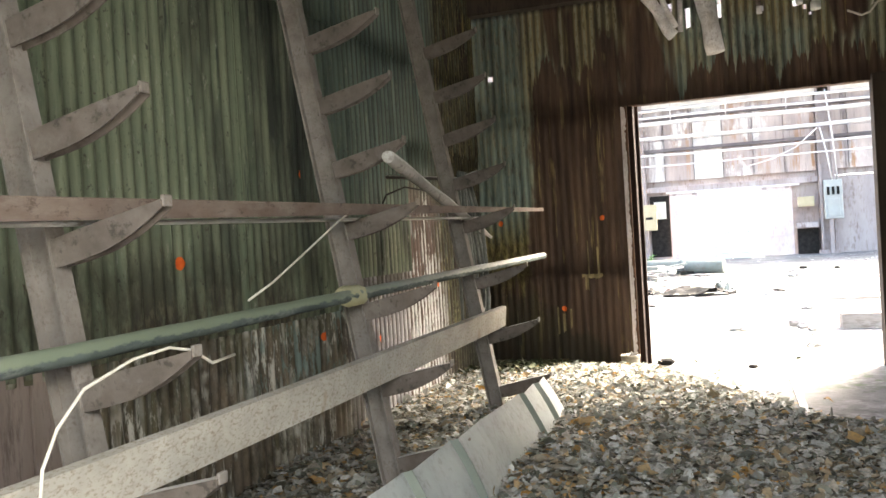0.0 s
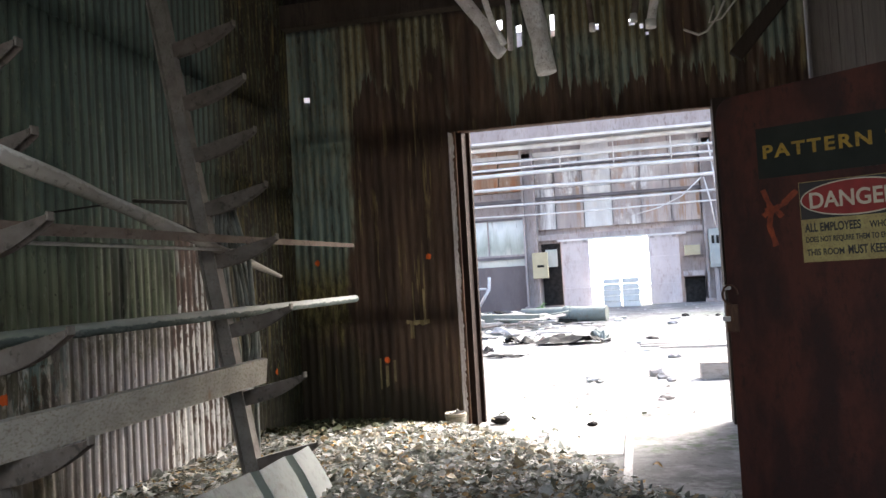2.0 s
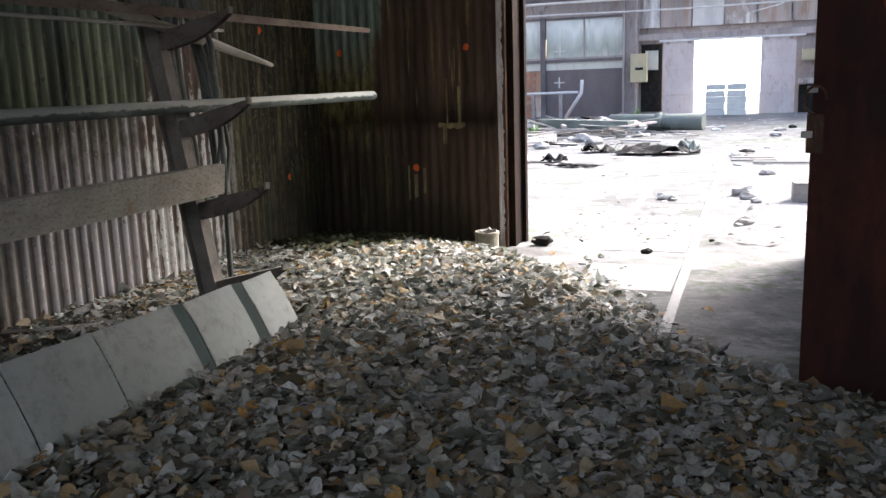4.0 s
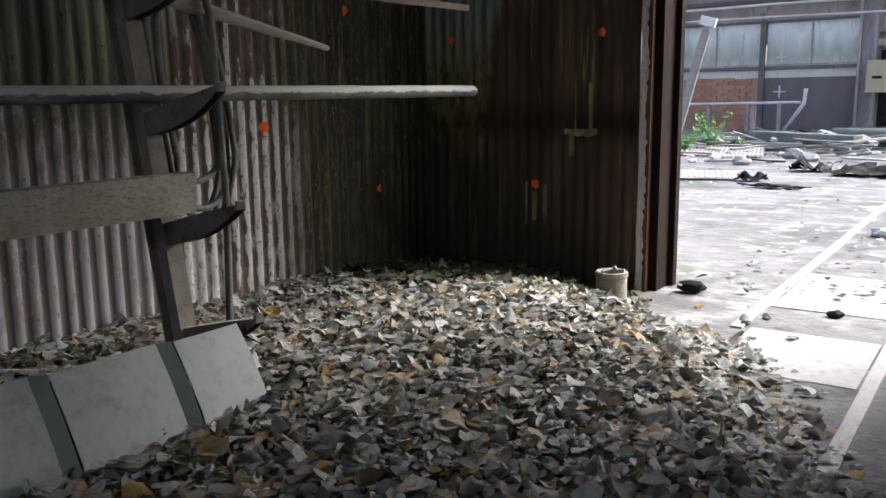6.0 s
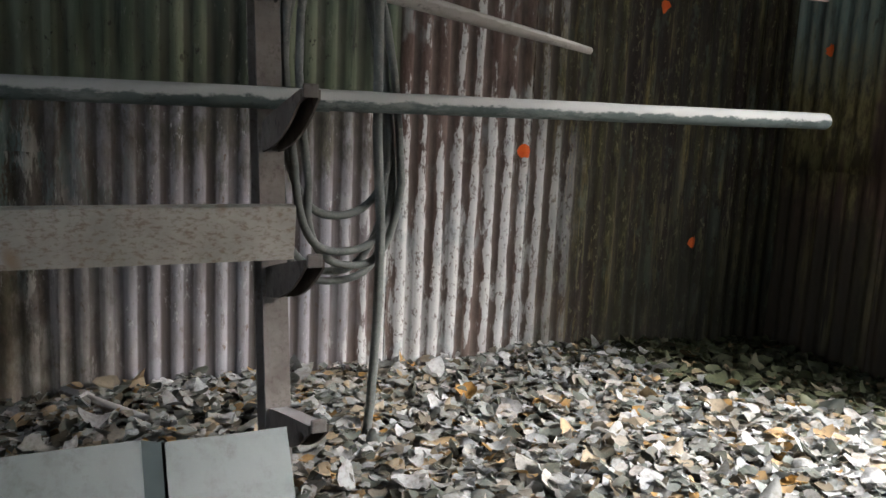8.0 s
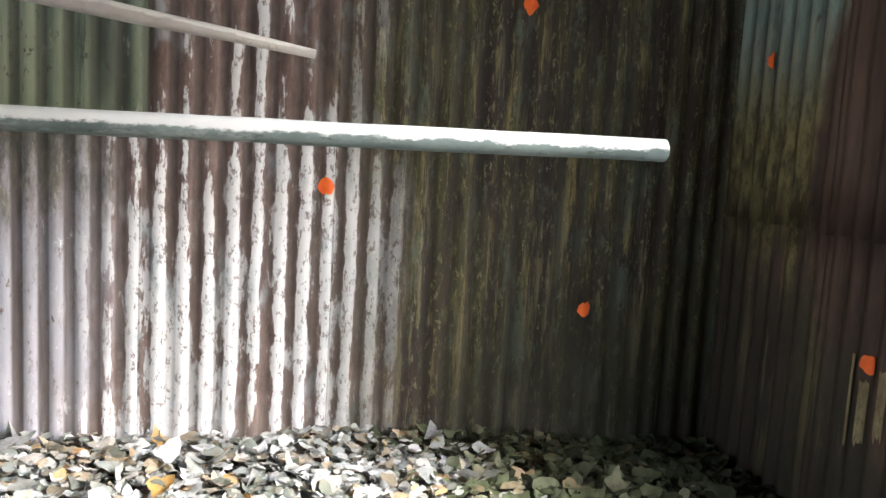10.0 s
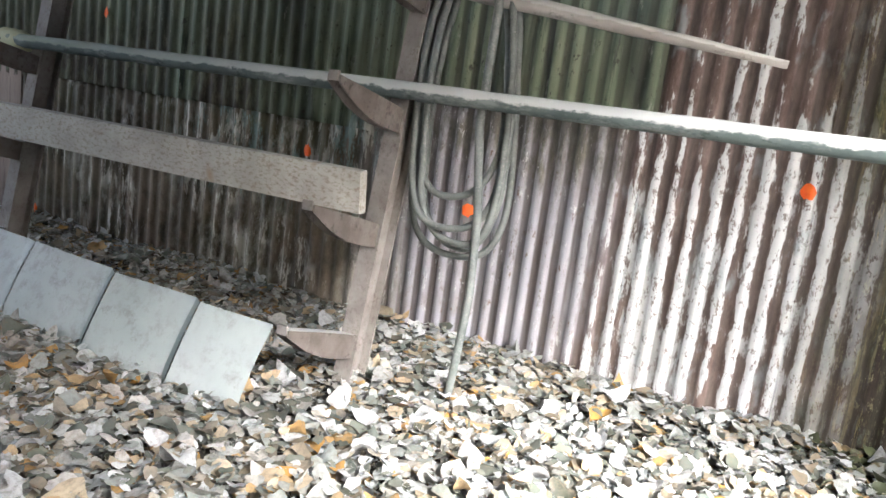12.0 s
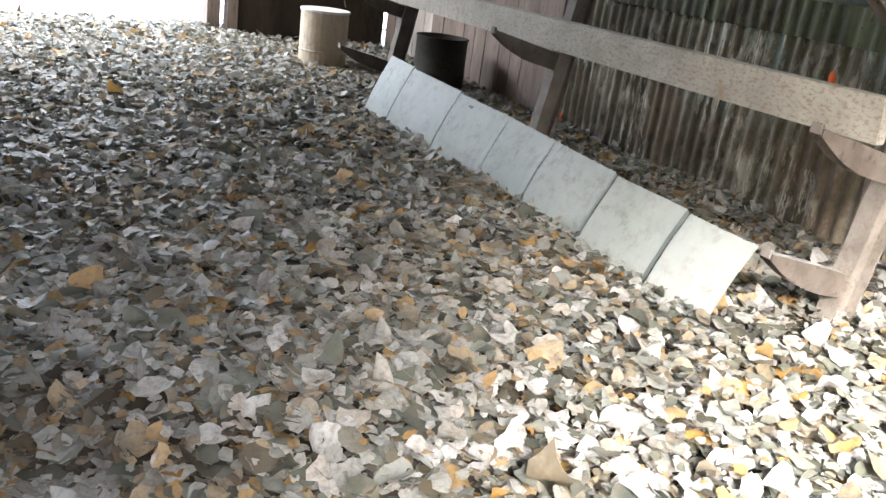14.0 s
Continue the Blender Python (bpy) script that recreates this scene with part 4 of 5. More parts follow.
on_rack("speckled_board", "long pale speckled board standing on edge on the rack arms", "board", b, "board")

stick = [Vector((1.05, 3.52, 1.845)).lerp(Vector((0.579, 6.935, 1.418)), i / 14) for i in range(15)]
rad = [0.032 + 0.004 * math.sin(i * 1.3) if i < 10 else 0.032 * (1 - (i - 9) / 7.0) + 0.004 for i in range(15)]
on_rack("wooden_pole", "pale weathered wooden pole with a tapered end leaning across the rack", "pole", tube(stick, rad, 10, wobble=0.25), "stick")

# twine hanging from the rack
on_rack("twine", "pale twine hanging in slack loops from the rack", "string",
        tube([Vector((0.86, 3.50, 1.60)), Vector((0.87, 3.3, 1.54)), Vector((0.87, 2.95, 1.40)), Vector((0.88, 2.65, 1.29)), Vector((0.89, 2.45, 1.235))], 0.0045, 6), "string")
slack = [(1.16, 1.93, 1.105), (1.17, 1.80, 1.10), (1.17, 1.71, 1.15), (1.16, 1.62, 1.17), (1.155, 1.48, 1.16), (1.15, 1.31, 1.115), (1.15, 1.22, 1.04), (1.15, 1.17, 0.96), (1.15, 1.155, 0.87), (1.15, 1.17, 0.74), (1.14, 1.25, 0.62)]
on_rack("twine", "pale twine hanging in slack loops from the rack", "string", tube(slack, 0.0045, 6), "string")

on_rack("dark_wire", "thin dark wire arched over the angle iron", "wire",
        tube([Vector((0.80, 3.95, 1.60)), Vector((0.74, 4.2, 1.70)), Vector((0.70, 4.6, 1.765)), Vector((0.70, 5.0, 1.755)), Vector((0.74, 5.35, 1.69)), Vector((0.80, 5.6, 1.60))], 0.005, 6), "black")

# coiled hose hung behind the end upright
hose = tagged(empty("coiled_hose", (0.66, 6.0, 1.0)), "dark rubber hose hung in long slack loops on the rack", "hose")
HO = Vector((0.66, 6.0, 1.0))
for i, (yl, yr, zb, dx) in enumerate([(5.755, 6.09, 0.84, 0.0), (5.77, 6.11, 0.73, 0.03), (5.75, 6.13, 0.62, -0.03), (5.82, 6.13, 0.68, 0.05), (5.77, 6.10, 0.645, -0.05)]):
    pts = []
    for t in range(25):
        u = t / 24
        a = math.pi * u
        yy = (yl + yr) / 2 - (yr - yl) / 2 * math.cos(a)
        zz = zb + 0.26 * (1 - math.sin(a)) ** 1.2
        pts.append(Vector((0.725 + dx + 0.03 * math.sin(3 * u + i), yy + 0.008 * math.sin(9 * u + i), zz)))
    crown = Vector((0.66 + dx * 0.4, 5.86 + 0.02 * i, 1.90 + 0.012 * i))
    lo0, lo1 = pts[0], pts[-1]
    pts = [crown + Vector((0, -0.03, 0))] + [crown.lerp(lo0, k / 6) + Vector((0, -0.07 * math.sin(math.pi * k / 6), 0)) for k in range(1, 6)] + pts
    pts += [lo1.lerp(crown, k / 6) + Vector((0, 0.05 * math.sin(math.pi * k / 6), 0)) for k in range(1, 6)] + [crown + Vector((0, 0.03, 0))]
    part("loop", tube([p - HO for p in pts], 0.0128, 10), "hose", hose)
tail = [Vector((0.70, 5.95, 1.90)), Vector((0.77, 6.03, 1.5)), Vector((0.79, 6.03, 1.1)), Vector((0.77, 6.06, 0.8)), Vector((0.755, 6.065, 0.5)), Vector((0.764, 6.048, 0.23)), Vector((0.765, 6.03, 0.04))]
part("tail", tube([p - HO for p in tail], 0.0155, 10), "hose", hose)
part("hanger", tube([Vector((0.03, 5.90, 1.95)) - HO, Vector((0.64, 5.90, 1.885)) - HO, Vector((0.80, 5.90, 1.93)) - HO], 0.014, 8), "arm", hose)

# ---- ribbed sheet leaning along the rack foot ----
rs = tagged(empty("ribbed_metal_sheet", (1.30, 4.1, 0.2)), "long pale grey-green ribbed metal sheet leaning at the rack foot", "metal sheet")
RO = Vector((1.30, 4.1, 0.2))
ribs = (2.93, 3.54, 4.02, 4.42, 4.90, 5.32)
segs = []
last, out0 = 2.55, 0.0
for q, r in enumerate(ribs):
    step = 0.028 if q in (0, 1, 4, 5) else 0.003
    segs += [(last, r - 0.028, out0, 0.0, "panel"), (r - 0.028, r + 0.012, 0.0, step, "rib"), (r + 0.012, r + 0.020, step - 0.010, step - 0.010, "seam")]
    last, out0 = r + 0.020, step
segs.append((last, 5.63, out0, 0.0, "panel"))
for y0, y1, w0, w1, kind in segs:
    b = bmesh.new()
    cols = []
    for yy in (y0, (y0 + y1) / 2, y1):
        tz = 0.475 - 0.085 * (yy - 2.55) / 3.08 + 0.004 * noise.noise(Vector((yy * 4, 0, 0)))
        dep = w0 + (w1 - w0) * (yy - y0) / (y1 - y0)
        col = []
        for k in range(5):
            u = k / 4
            bow = 0.02 * math.sin(math.pi * u) + 0.006 * noise.noise(Vector((yy * 2, u * 2, 3)))
            col.append((Vector((1.285 + 0.20 * u + bow + dep, yy, tz * (1 - u) + (-0.02) * u)) - RO))
        cols.append(col)
    for off in (0.0, -0.004):
        vs = [[b.verts.new(p + Vector((off, 0, off * 0.5))) for p in col] for col in cols]
        for c0, c1 in zip(vs, vs[1:]):
            for k in range(4):
                q = (c0[k], c0[k + 1], c1[k + 1], c1[k])
                b.faces.new(q if off == 0 else q[::-1])
        if off == 0:
            outer = vs
    for c0, c1 in zip(outer, outer[1:]):
        b.faces.new([c0[0], c1[0], b.verts.new(c1[0].co + Vector((-0.004, 0, -0.002))), b.verts.new(c0[0].co + Vector((-0.004, 0, -0.002)))])
    # Strong ribs and the narrow seams get their shade as a darker tone.
    part(kind, b, "sheet" if kind == "panel" or (kind == "rib" and w1 < 0.02) else "rib_shade", rs)

on_rack("fallen_pipe", "rusty thin pipe lying on the leaves behind the sheet", "pipe", tube(along((0.05, 5.15, 0.12), (0.75, 5.62, 0.105), 4), 0.02, 10), "angle")

# ---- drums and stubs on the floor ----
d1 = tagged(empty("cut_drum", (1.14, 0.80, 0.06)), "cream-coloured drum with a dusty flat lid standing on leaves", "drum")
part("body", lathe([(0.19, 0), (0.195, 0.01), (0.192, 0.16), (0.196, 0.17), (0.192, 0.18), (0.192, 0.47), (0.185, 0.475)]), "drum", d1)
part("lid", lathe([(0.198, 0.470), (0.200, 0.475), (0.200, 0.487), (0.196, 0.492), (0.18, 0.485)]), "white", d1, "pale dusty lid")
d2 = tagged(empty("dark_drum", (0.42, 1.50, 0.02)), "dark brown open drum standing behind the rack", "drum")
part("body", lathe([(0.19, 0), (0.20, 0.01), (0.20, 0.20), (0.204, 0.21), (0.20, 0.22), (0.20, 0.46), (0.206, 0.468), (0.206, 0.476), (0.196, 0.476), (0.19, 0.3)]), "dark_iron", d2)
st = tagged(empty("clay_pipe_stub", (1.595, 8.20, -0.04)), "short clay pipe stub with rubble inside by the doorway", "pipe stub")
part("body", lathe([(0.088, 0), (0.090, 0.005), (0.090, 0.165), (0.096, 0.172), (0.096, 0.195), (0.090, 0.20), (0.076, 0.198), (0.074, 0.15)]), "clay", st)
for i, (dx, dy) in enumerate(((0.0, 0.01), (-0.03, -0.02), (0.035, -0.01))):
    o2 = part("shard", block(-0.04, -0.006, -0.02, 0.04, 0.006, 0.05, 0.003, None, Matrix.Translation((dx, dy, 0.17)) @ Euler((0.5 * i, 0.9 - i, 1.1 * i)).to_matrix().to_4x4()), "rock", st)
bk = tagged(part("black_block", lump(0.07, 3, (1.3, 0.8, 0.55), 0.4), "black"), "black charred block on the threshold", "scrap")
bk.location = (1.90, 8.74, 0.0)

# ---- open door with stencilled name and warning sign ----
door = tagged(empty("open_door", (3.66, 5.50, 0)), "dark red painted open door with warning sign and orange spray cross", "door")
DM = Matrix.Rotation(radians(-27), 4, "Z")
b = bmesh.new()
out = [(0.0, 0.0), (1.21, 0.0), (1.21, 2.20), (0.10, 2.15), (0.05, 2.14), (0.015, 2.11), (0.0, 2.05)]
f0 = [b.verts.new(DM @ Vector((u, 0, v))) for u, v in out]
f1 = [b.verts.new(DM @ Vector((u, 0.045, v))) for u, v in out]
b.faces.new(f0), b.faces.new(f1[::-1])
for i in range(len(out)):
    b.faces.new((f0[i], f1[i], f1[(i + 1) % len(out)], f0[(i + 1) % len(out)]))
bmesh.ops.bevel(b, geom=b.edges[:], offset=0.003, segments=1, affect="EDGES")
part("door_leaf", b, "door", door)
FACE = DM @ Matrix.Rotation(radians(90), 4, "X")


def on_door(u, v, w=0.004):
    return FACE @ Matrix.Translation((u, v, w))


part("name_band", block(0.20, 1.715, 0, 1.19, 1.965, 0.003, 0, None, FACE), "door_band", door, "black-green name band")
letters("PATTERN S", 0.089, "yellow", door, on_door(0.225, 1.815, 0.0045), squeeze=1.13, bold=0.0025, spread=1.24)
sign = part("warning_sign", block(0.385, 1.290, 0, 0.885, 1.675, 0.004, 0.001, None, FACE), "sign_yellow", door, "yellow and black enamel warning sign with red oval")
part("sign_head", block(0.388, 1.495, 0.0035, 0.882, 1.672, 0.0055, 0, None, FACE), "sign_black", sign)


def oval(cx, cz, a, c, w0, w1):
    b = bmesh.new()
    r0 = [b.verts.new(FACE @ Vector((cx + a * math.cos(2 * math.pi * k / 40), cz + c * math.sin(2 * math.pi * k / 40), w0))) for k in range(40)]
    r1 = [b.verts.new(FACE @ Vector((cx + a * math.cos(2 * math.pi * k / 40), cz + c * math.sin(2 * math.pi * k / 40), w1))) for k in range(40)]
    b.faces.new(r1)
    for k in range(40):
        b.faces.new((r0[k], r0[(k + 1) % 40], r1[(k + 1) % 40], r1[k]))
    return b


part("oval_rim", oval(0.635, 1.584, 0.246, 0.085, 0.005, 0.0062), "sign_white", sign)
part("oval", oval(0.635, 1.584, 0.239, 0.079, 0.005, 0.0072), "sign_red", sign)
letters("DANGER", 0.105, "sign_white", sign, on_door(0.427, 1.546, 0.0085), squeeze=0.90, bold=0.002)
letters("ALL EMPLOYEES", 0.056, "sign_black", sign, on_door(0.402, 1.435), squeeze=0.62, bold=0.0016)
letters("WHOSE WORK", 0.042, "sign_black", sign, on_door(0.685, 1.435), squeeze=0.75, bold=0.001)
letters("DOES NOT REQUIRE THEM TO ENTER", 0.036, "sign_black", sign, on_door(0.402, 1.385), squeeze=0.64, bold=0.001)
letters("THIS ROOM", 0.042, "sign_black", sign, on_door(0.402, 1.322), squeeze=0.75, bold=0.001)
letters("MUST KEEP OUT", 0.056, "sign_black", sign, on_door(0.585, 1.320), squeeze=0.60, bold=0.0016)
for pts in ([(0.215, 1.66), (0.25, 1.56), (0.235, 1.48), (0.262, 1.38)], [(0.22, 1.555), (0.30, 1.575), (0.375, 1.64)], [(0.21, 1.53), (0.26, 1.57), (0.30, 1.52)]):
    b = bmesh.new()
    fine = [Vector(pts[i]).lerp(Vector(pts[i + 1]), k / 5) for i in range(len(pts) - 1) for k in range(5)] + [Vector(pts[-1])]
    prev = None
    for i, p in enumerate(fine):
        d = (fine[min(i + 1, len(fine) - 1)] - fine[max(i - 1, 0)]).normalized()
        w = 0.013 + 0.006 * noise.noise(Vector((i * 1.1, p.x * 5, 2)))
        s = Vector((-d.y, d.x)) * w
        q = [b.verts.new(FACE @ Vector((*(p + s), 0.004))), b.verts.new(FACE @ Vector((*(p - s), 0.004)))]
        if prev:
            b.faces.new((prev[0], prev[1], q[1], q[0]))
        prev = q
    part("spray_stroke", b, worn("faded_orange", (0.27, 0.055, 0.018), (0.09, 0.022, 0.012), 25, rough=0.7) if "faded_orange" not in bpy.data.materials else bpy.data.materials["faded_orange"], door, "faded orange spray stroke")
part("latch", block(-0.012, 0.96, -0.02, 0.05, 1.10, 0.012, 0.004, None, FACE), "dark_rust", door, "worn rusty latch")
part("latch_bolt", block(-0.030, 1.015, -0.014, 0.012, 1.040, 0.016, 0.004, None, FACE), "rail", door, "bare worn latch bolt")
part("keeper", block(-0.016, 1.175, -0.012, 0.020, 1.200, 0.014, 0.004, None, FACE), "rail", door, "bare worn keeper")
part("ring_pull", tube([FACE @ Vector((0.02 + 0.04 * math.cos(a * 0.6), 1.15 + 0.05 * math.sin(a * 0.6), 0.02)) for a in range(9)], 0.005, 6), "dark_rust", door)

# ---- pipes hanging under the ceiling by the doorway ----
def hanging(name, label, pts, r, mat="conduit", seg=12, wob=0.3):
    return tagged(part(name, tube(pts, r, seg, wobble=wob), mat), label, "pipe", "hanging pipes")


hanging("hanging_pipe", "thick flaking white pipe hanging from the ceiling", along((2.36, 8.33, 4.27), (2.575, 8.35, 3.09), 12), 0.082)
hanging("hanging_pipe", "bent flaking white pipe hanging from the ceiling", [(1.60, 8.30, 4.27), (1.80, 8.32, 3.92), (2.03, 8.34, 3.58), (2.12, 8.35, 3.36), (2.17, 8.35, 3.30)], 0.06)
hanging("hanging_pipe", "thin white pipe hanging beside the thick one", [(1.95, 8.30, 4.27), (2.03, 8.3, 3.9), (2.10, 8.31, 3.62), (2.2, 8.32, 3.38)], 0.028)
hanging("hanging_pipe", "bare metal pipe hanging by a gap in the wall", [(2.20, 8.42, 4.27), (2.25, 8.44, 3.7), (2.24, 8.45, 3.36)], 0.024, "rail")
for a, b2_, r, mt in (((2.93, 8.32, 4.27), (2.98, 8.35, 3.43), 0.022, "angle"), ((3.46, 8.32, 4.27), (3.335, 8.35, 3.47), 0.026, "angle"), ((3.66, 8.32, 4.27), (3.475, 8.35, 3.40), 0.038, "conduit")):
    pipe = hanging("hanging_pipe", "rusty conduit with a painted glint at its end, hanging from the ceiling", along(a, b2_, 7), r, mt)
    e = Vector(b2_)
    # White collar added for the glint of daylight beside the pipe's end.
    part("pipe_end", tube([e + Vector((0, 0, 0.05)), e - Vector((0, 0, 0.02))], r * 1.25, 10), "white", pipe, "white collar standing for a daylight glint")
tagged(part("hanging_wire", tube([(4.25, 8.3, 4.27), (4.18, 8.3, 3.9), (4.12, 8.32, 3.6), (4.02, 8.33, 3.4), (3.93, 8.34, 3.29), (3.86, 8.35, 3.27), (3.74, 8.35, 3.33)], 0.011, 6), "string"), "loose pale wire hanging from the ceiling", "wire")
tagged(part("hanging_wire", tube([(4.32, 8.3, 4.27), (4.24, 8.3, 3.8), (4.17, 8.32, 3.52), (4.05, 8.33, 3.38), (3.95, 8.34, 3.36), (4.0, 8.34, 3.5)], 0.009, 6), "string"), "loose pale wire hanging from the ceiling", "wire")
tagged(part("diagonal_brace", block(-0.06, -0.04, 0, 0.06, 0.04, 0.85, 0.006, None, Matrix.Translation((4.14, 8.35, 3.05)) @ Euler((0, 0.72, 0)).to_matrix().to_4x4()), "dark_wood"), "dark diagonal timber brace under the ceiling", "brace")

# ---- rails and plates in the floor ----
tagged(part("floor_rail", block(2.325, 8.05, FLOOR - 0.03, 2.385, 16.5, FLOOR + 0.012, 0.004), "rail"), "pale worn steel rail set flush in the floor", "rail", "floor rails")
tagged(part("floor_rail", block(3.045, 6.35, FLOOR - 0.03, 3.105, 9.05, FLOOR + 0.012, 0.004), "rail"), "pale worn steel rail set flush in the floor", "rail", "floor rails")
tagged(part("floor_rail", block(3.042, 9.06, FLOOR - 0.03, 3.102, 16.5, FLOOR + 0.014, 0.004), "rail"), "pale worn steel rail set flush in the floor", "rail", "floor rails")
tagged(part("floor_plate", block(2.40, 8.62, FLOOR - 0.02, 3.03, 9.70, FLOOR + 0.006, 0.003), "plate"), "pale steel plate between the rails", "floor plate")
tagged(part("floor_plate", block(2.42, 7.35, FLOOR - 0.02, 3.03, 8.1, FLOOR + 0.004, 0.003), "plate"), "pale dusty floor slab between the rails", "floor plate")

# ---- dead leaves ----


def pile_edge(yy):
    """The right-hand border of the leaf litter at yy."""
    pts = ((8.6, 1.45), (8.05, 1.8), (7.7, 2.42), (6.42, 3.1), (5.65, 3.62), (5.2, 4.7), (-5, 4.7))
    for (ya, xa), (yb, xb) in zip(pts, pts[1:]):
        if yb <= yy <= ya:
            return xa + (xb - xa) * (ya - yy) / (ya - yb)
    return 4.7


def litter(xx, yy):
    """Height of the litter above the world's zero."""
    d = (pile_edge(yy) - xx) * 0.7
    s = max(0.0, min(1.0, d / 0.55))
    s = s * s * (3 - 2 * s)
    e = max(0.0, min(1.0, (8.62 - yy) / 1.1))
    mound = 0.035 * noise.noise(Vector((xx * 1.3, yy * 1.3, 0))) + 0.03 * math.exp(-((xx - 1.7) ** 2) / 0.5)
    return FLOOR + s * (0.05 + 0.075 * e + mound * e)


rg = np.random.default_rng(7)
N = 150000
lx = rg.uniform(0.03, 4.72, N)
ly = rg.uniform(-1.1, 8.58, N)
edge = np.array([pile_edge(v) for v in ly])
out = (edge - lx) + rg.normal(0, 0.10, N)
keep = (out > 0.0) & ((ly > 0.2) | (rg.random(N) < 0.55))
lx, ly = lx[keep], ly[keep]
# strays beyond the border
sx, sy = rg.uniform(0.1, 5.5, 900), rg.uniform(4.0, 9.6, 900)
se = np.array([pile_edge(v) if v < 8.5 else 1.8 for v in sy])
ok = (sx > se) & (rg.random(900) < np.exp(-(sx - se) / 0.45)) & ((sy < 8.4) | (sx > 1.8))
sx, sy = sx[ok], sy[ok]
# outside the entrance
ex, ey = rg.uniform(-2, 9, 1800), -rg.uniform(0.8, 9, 1800)
lx, ly = np.concatenate([lx, sx, ex]), np.concatenate([ly, sy, ey])
n = len(lx)
h = np.array([litter(a, b) if b > -2.6 else FLOOR + 0.01 for a, b in zip(lx, ly)])
inside = h > FLOOR + 0.03
K = 12
ang = np.linspace(0, 2 * np.pi, K, endpoint=False)
lobes = np.array([1.22, 1.02, 0.95, 0.96, 0.95, 0.90, 0.80, 0.90, 0.95, 0.96, 0.95, 1.02])
size = rg.gamma(5, 0.0238 / 5, n).clip(0.010, 0.054)
rr = size[:, None] * lobes[None, :] * rg.uniform(0.80, 1.14, (n, K))
asp = rg.uniform(0.65, 1.0, n)
px, py = rr * np.cos(ang), rr * np.sin(ang) * asp[:, None]
curl, fold, twist, roll_in = rg.normal(0, 8.0, n), rg.normal(0, 0.24, n), rg.normal(0, 8.0, n), rg.normal(0, 7.0, n)
pz = curl[:, None] * px ** 2 + fold[:, None] * np.abs(py) + twist[:, None] * px * py + roll_in[:, None] * py ** 2 + rg.normal(0, 0.0022, (n, K))
P = np.concatenate([np.zeros((n, 1, 3)), np.stack([px, py, pz], 2)], 1)
yaw = rg.uniform(0, 2 * np.pi, n)
tilt = np.abs(rg.normal(0, 0.44, n)) * np.where(inside, 1.0, 0.35)
axis = rg.uniform(0, 2 * np.pi, n)
c, s = np.cos(yaw)[:, None], np.sin(yaw)[:, None]
P = np.stack([P[..., 0] * c - P[..., 1] * s, P[..., 0] * s + P[..., 1] * c, P[..., 2]], 2)
ux, uy = np.cos(axis)[:, None], np.sin(axis)[:, None]
ct, st_ = np.cos(tilt)[:, None], np.sin(tilt)[:, None]
dot = P[..., 0] * ux + P[..., 1] * uy
crx, cry, crz = uy * P[..., 2], -ux * P[..., 2], ux * P[..., 1] - uy * P[..., 0]
P = np.stack([P[..., 0] * ct + crx * st_ + ux * dot * (1 - ct), P[..., 1] * ct + cry * st_ + uy * dot * (1 - ct), P[..., 2] * ct + crz * st_], 2)
low = P[..., 2].min(1)
rise = np.where(inside, rg.uniform(-0.030, 0.050, n), -low * 0.8 + 0.003)
P += np.stack([lx, ly, h + rise], 1)[:, None, :]
P[..., 0] = np.where((ly > -0.6)[:, None], np.maximum(P[..., 0], 0.03), P[..., 0])
P[..., 1] = np.where((lx < 1.6)[:, None], np.minimum(P[..., 1], 8.575), P[..., 1])


def leaf_mesh(name, Q, material):
    """Joined leaf blades: each a fan round its middle."""
    cnt = len(Q)
    first = (np.arange(cnt) * (K + 1))[:, None]
    k = np.arange(K)
    tri = np.stack([np.broadcast_to(first, (cnt, K)), first + 1 + k, first + 1 + (k + 1) % K], 2).reshape(-1, 3)
    me = bpy.data.meshes.new(name)
    me.vertices.add(cnt * (K + 1))
    me.vertices.foreach_set("co", Q.reshape(-1).astype(np.float32))
    me.loops.add(tri.size)
    me.loops.foreach_set("vertex_index", tri.reshape(-1).astype(np.int32))
    me.polygons.add(len(tri))
    me.polygons.foreach_set("loop_start", np.arange(0, tri.size, 3, dtype=np.int32))
    me.polygons.foreach_set("use_smooth", np.ones(len(tri), dtype=bool))
    me.update(calc_edges=True)
    me.materials.append(MAT[material])
    return new(name, me)


# greenish leaves lie in the corner, its shade put into their colour, mixed into the dry ones at their border
in_corner_shade = (lx * 0.6 + (8.6 - ly) + 0.12 * np.sin(lx * 7) + rg.normal(0, 0.15, n)) < 1.42
tagged(leaf_mesh("leaf_litter", P[~in_corner_shade], "leaf"), "thick litter of dead grey-brown leaves with a few orange ones", "leaves", kind="stuff")
tagged(leaf_mesh("corner_shade_leaves", P[in_corner_shade], "corner_shade_leaf"), "dark greenish leaves in the wall corner, shade put into their colour", "leaves", kind="stuff")

bb = bmesh.new()
gx = [0.0 + 4.74 * i / 48 for i in range(49)]
gy = [-0.9 + 9.5 * j / 96 for j in range(97)]
vv = [[bb.verts.new((a, c2, litter(a, c2) - 0.012)) for a in gx] for c2 in gy]
for j in range(96):
    for i in range(48):
        bb.faces.new((vv[j][i], vv[j][i + 1], vv[j + 1][i + 1], vv[j + 1][i])).smooth = True
tagged(part("leaf_mould", bb, "bed"), "dark leaf mould under the litter", "leaf mould", kind="stuff")

# ---- the hall beyond the doorway: end facade ----
FY = 37.0
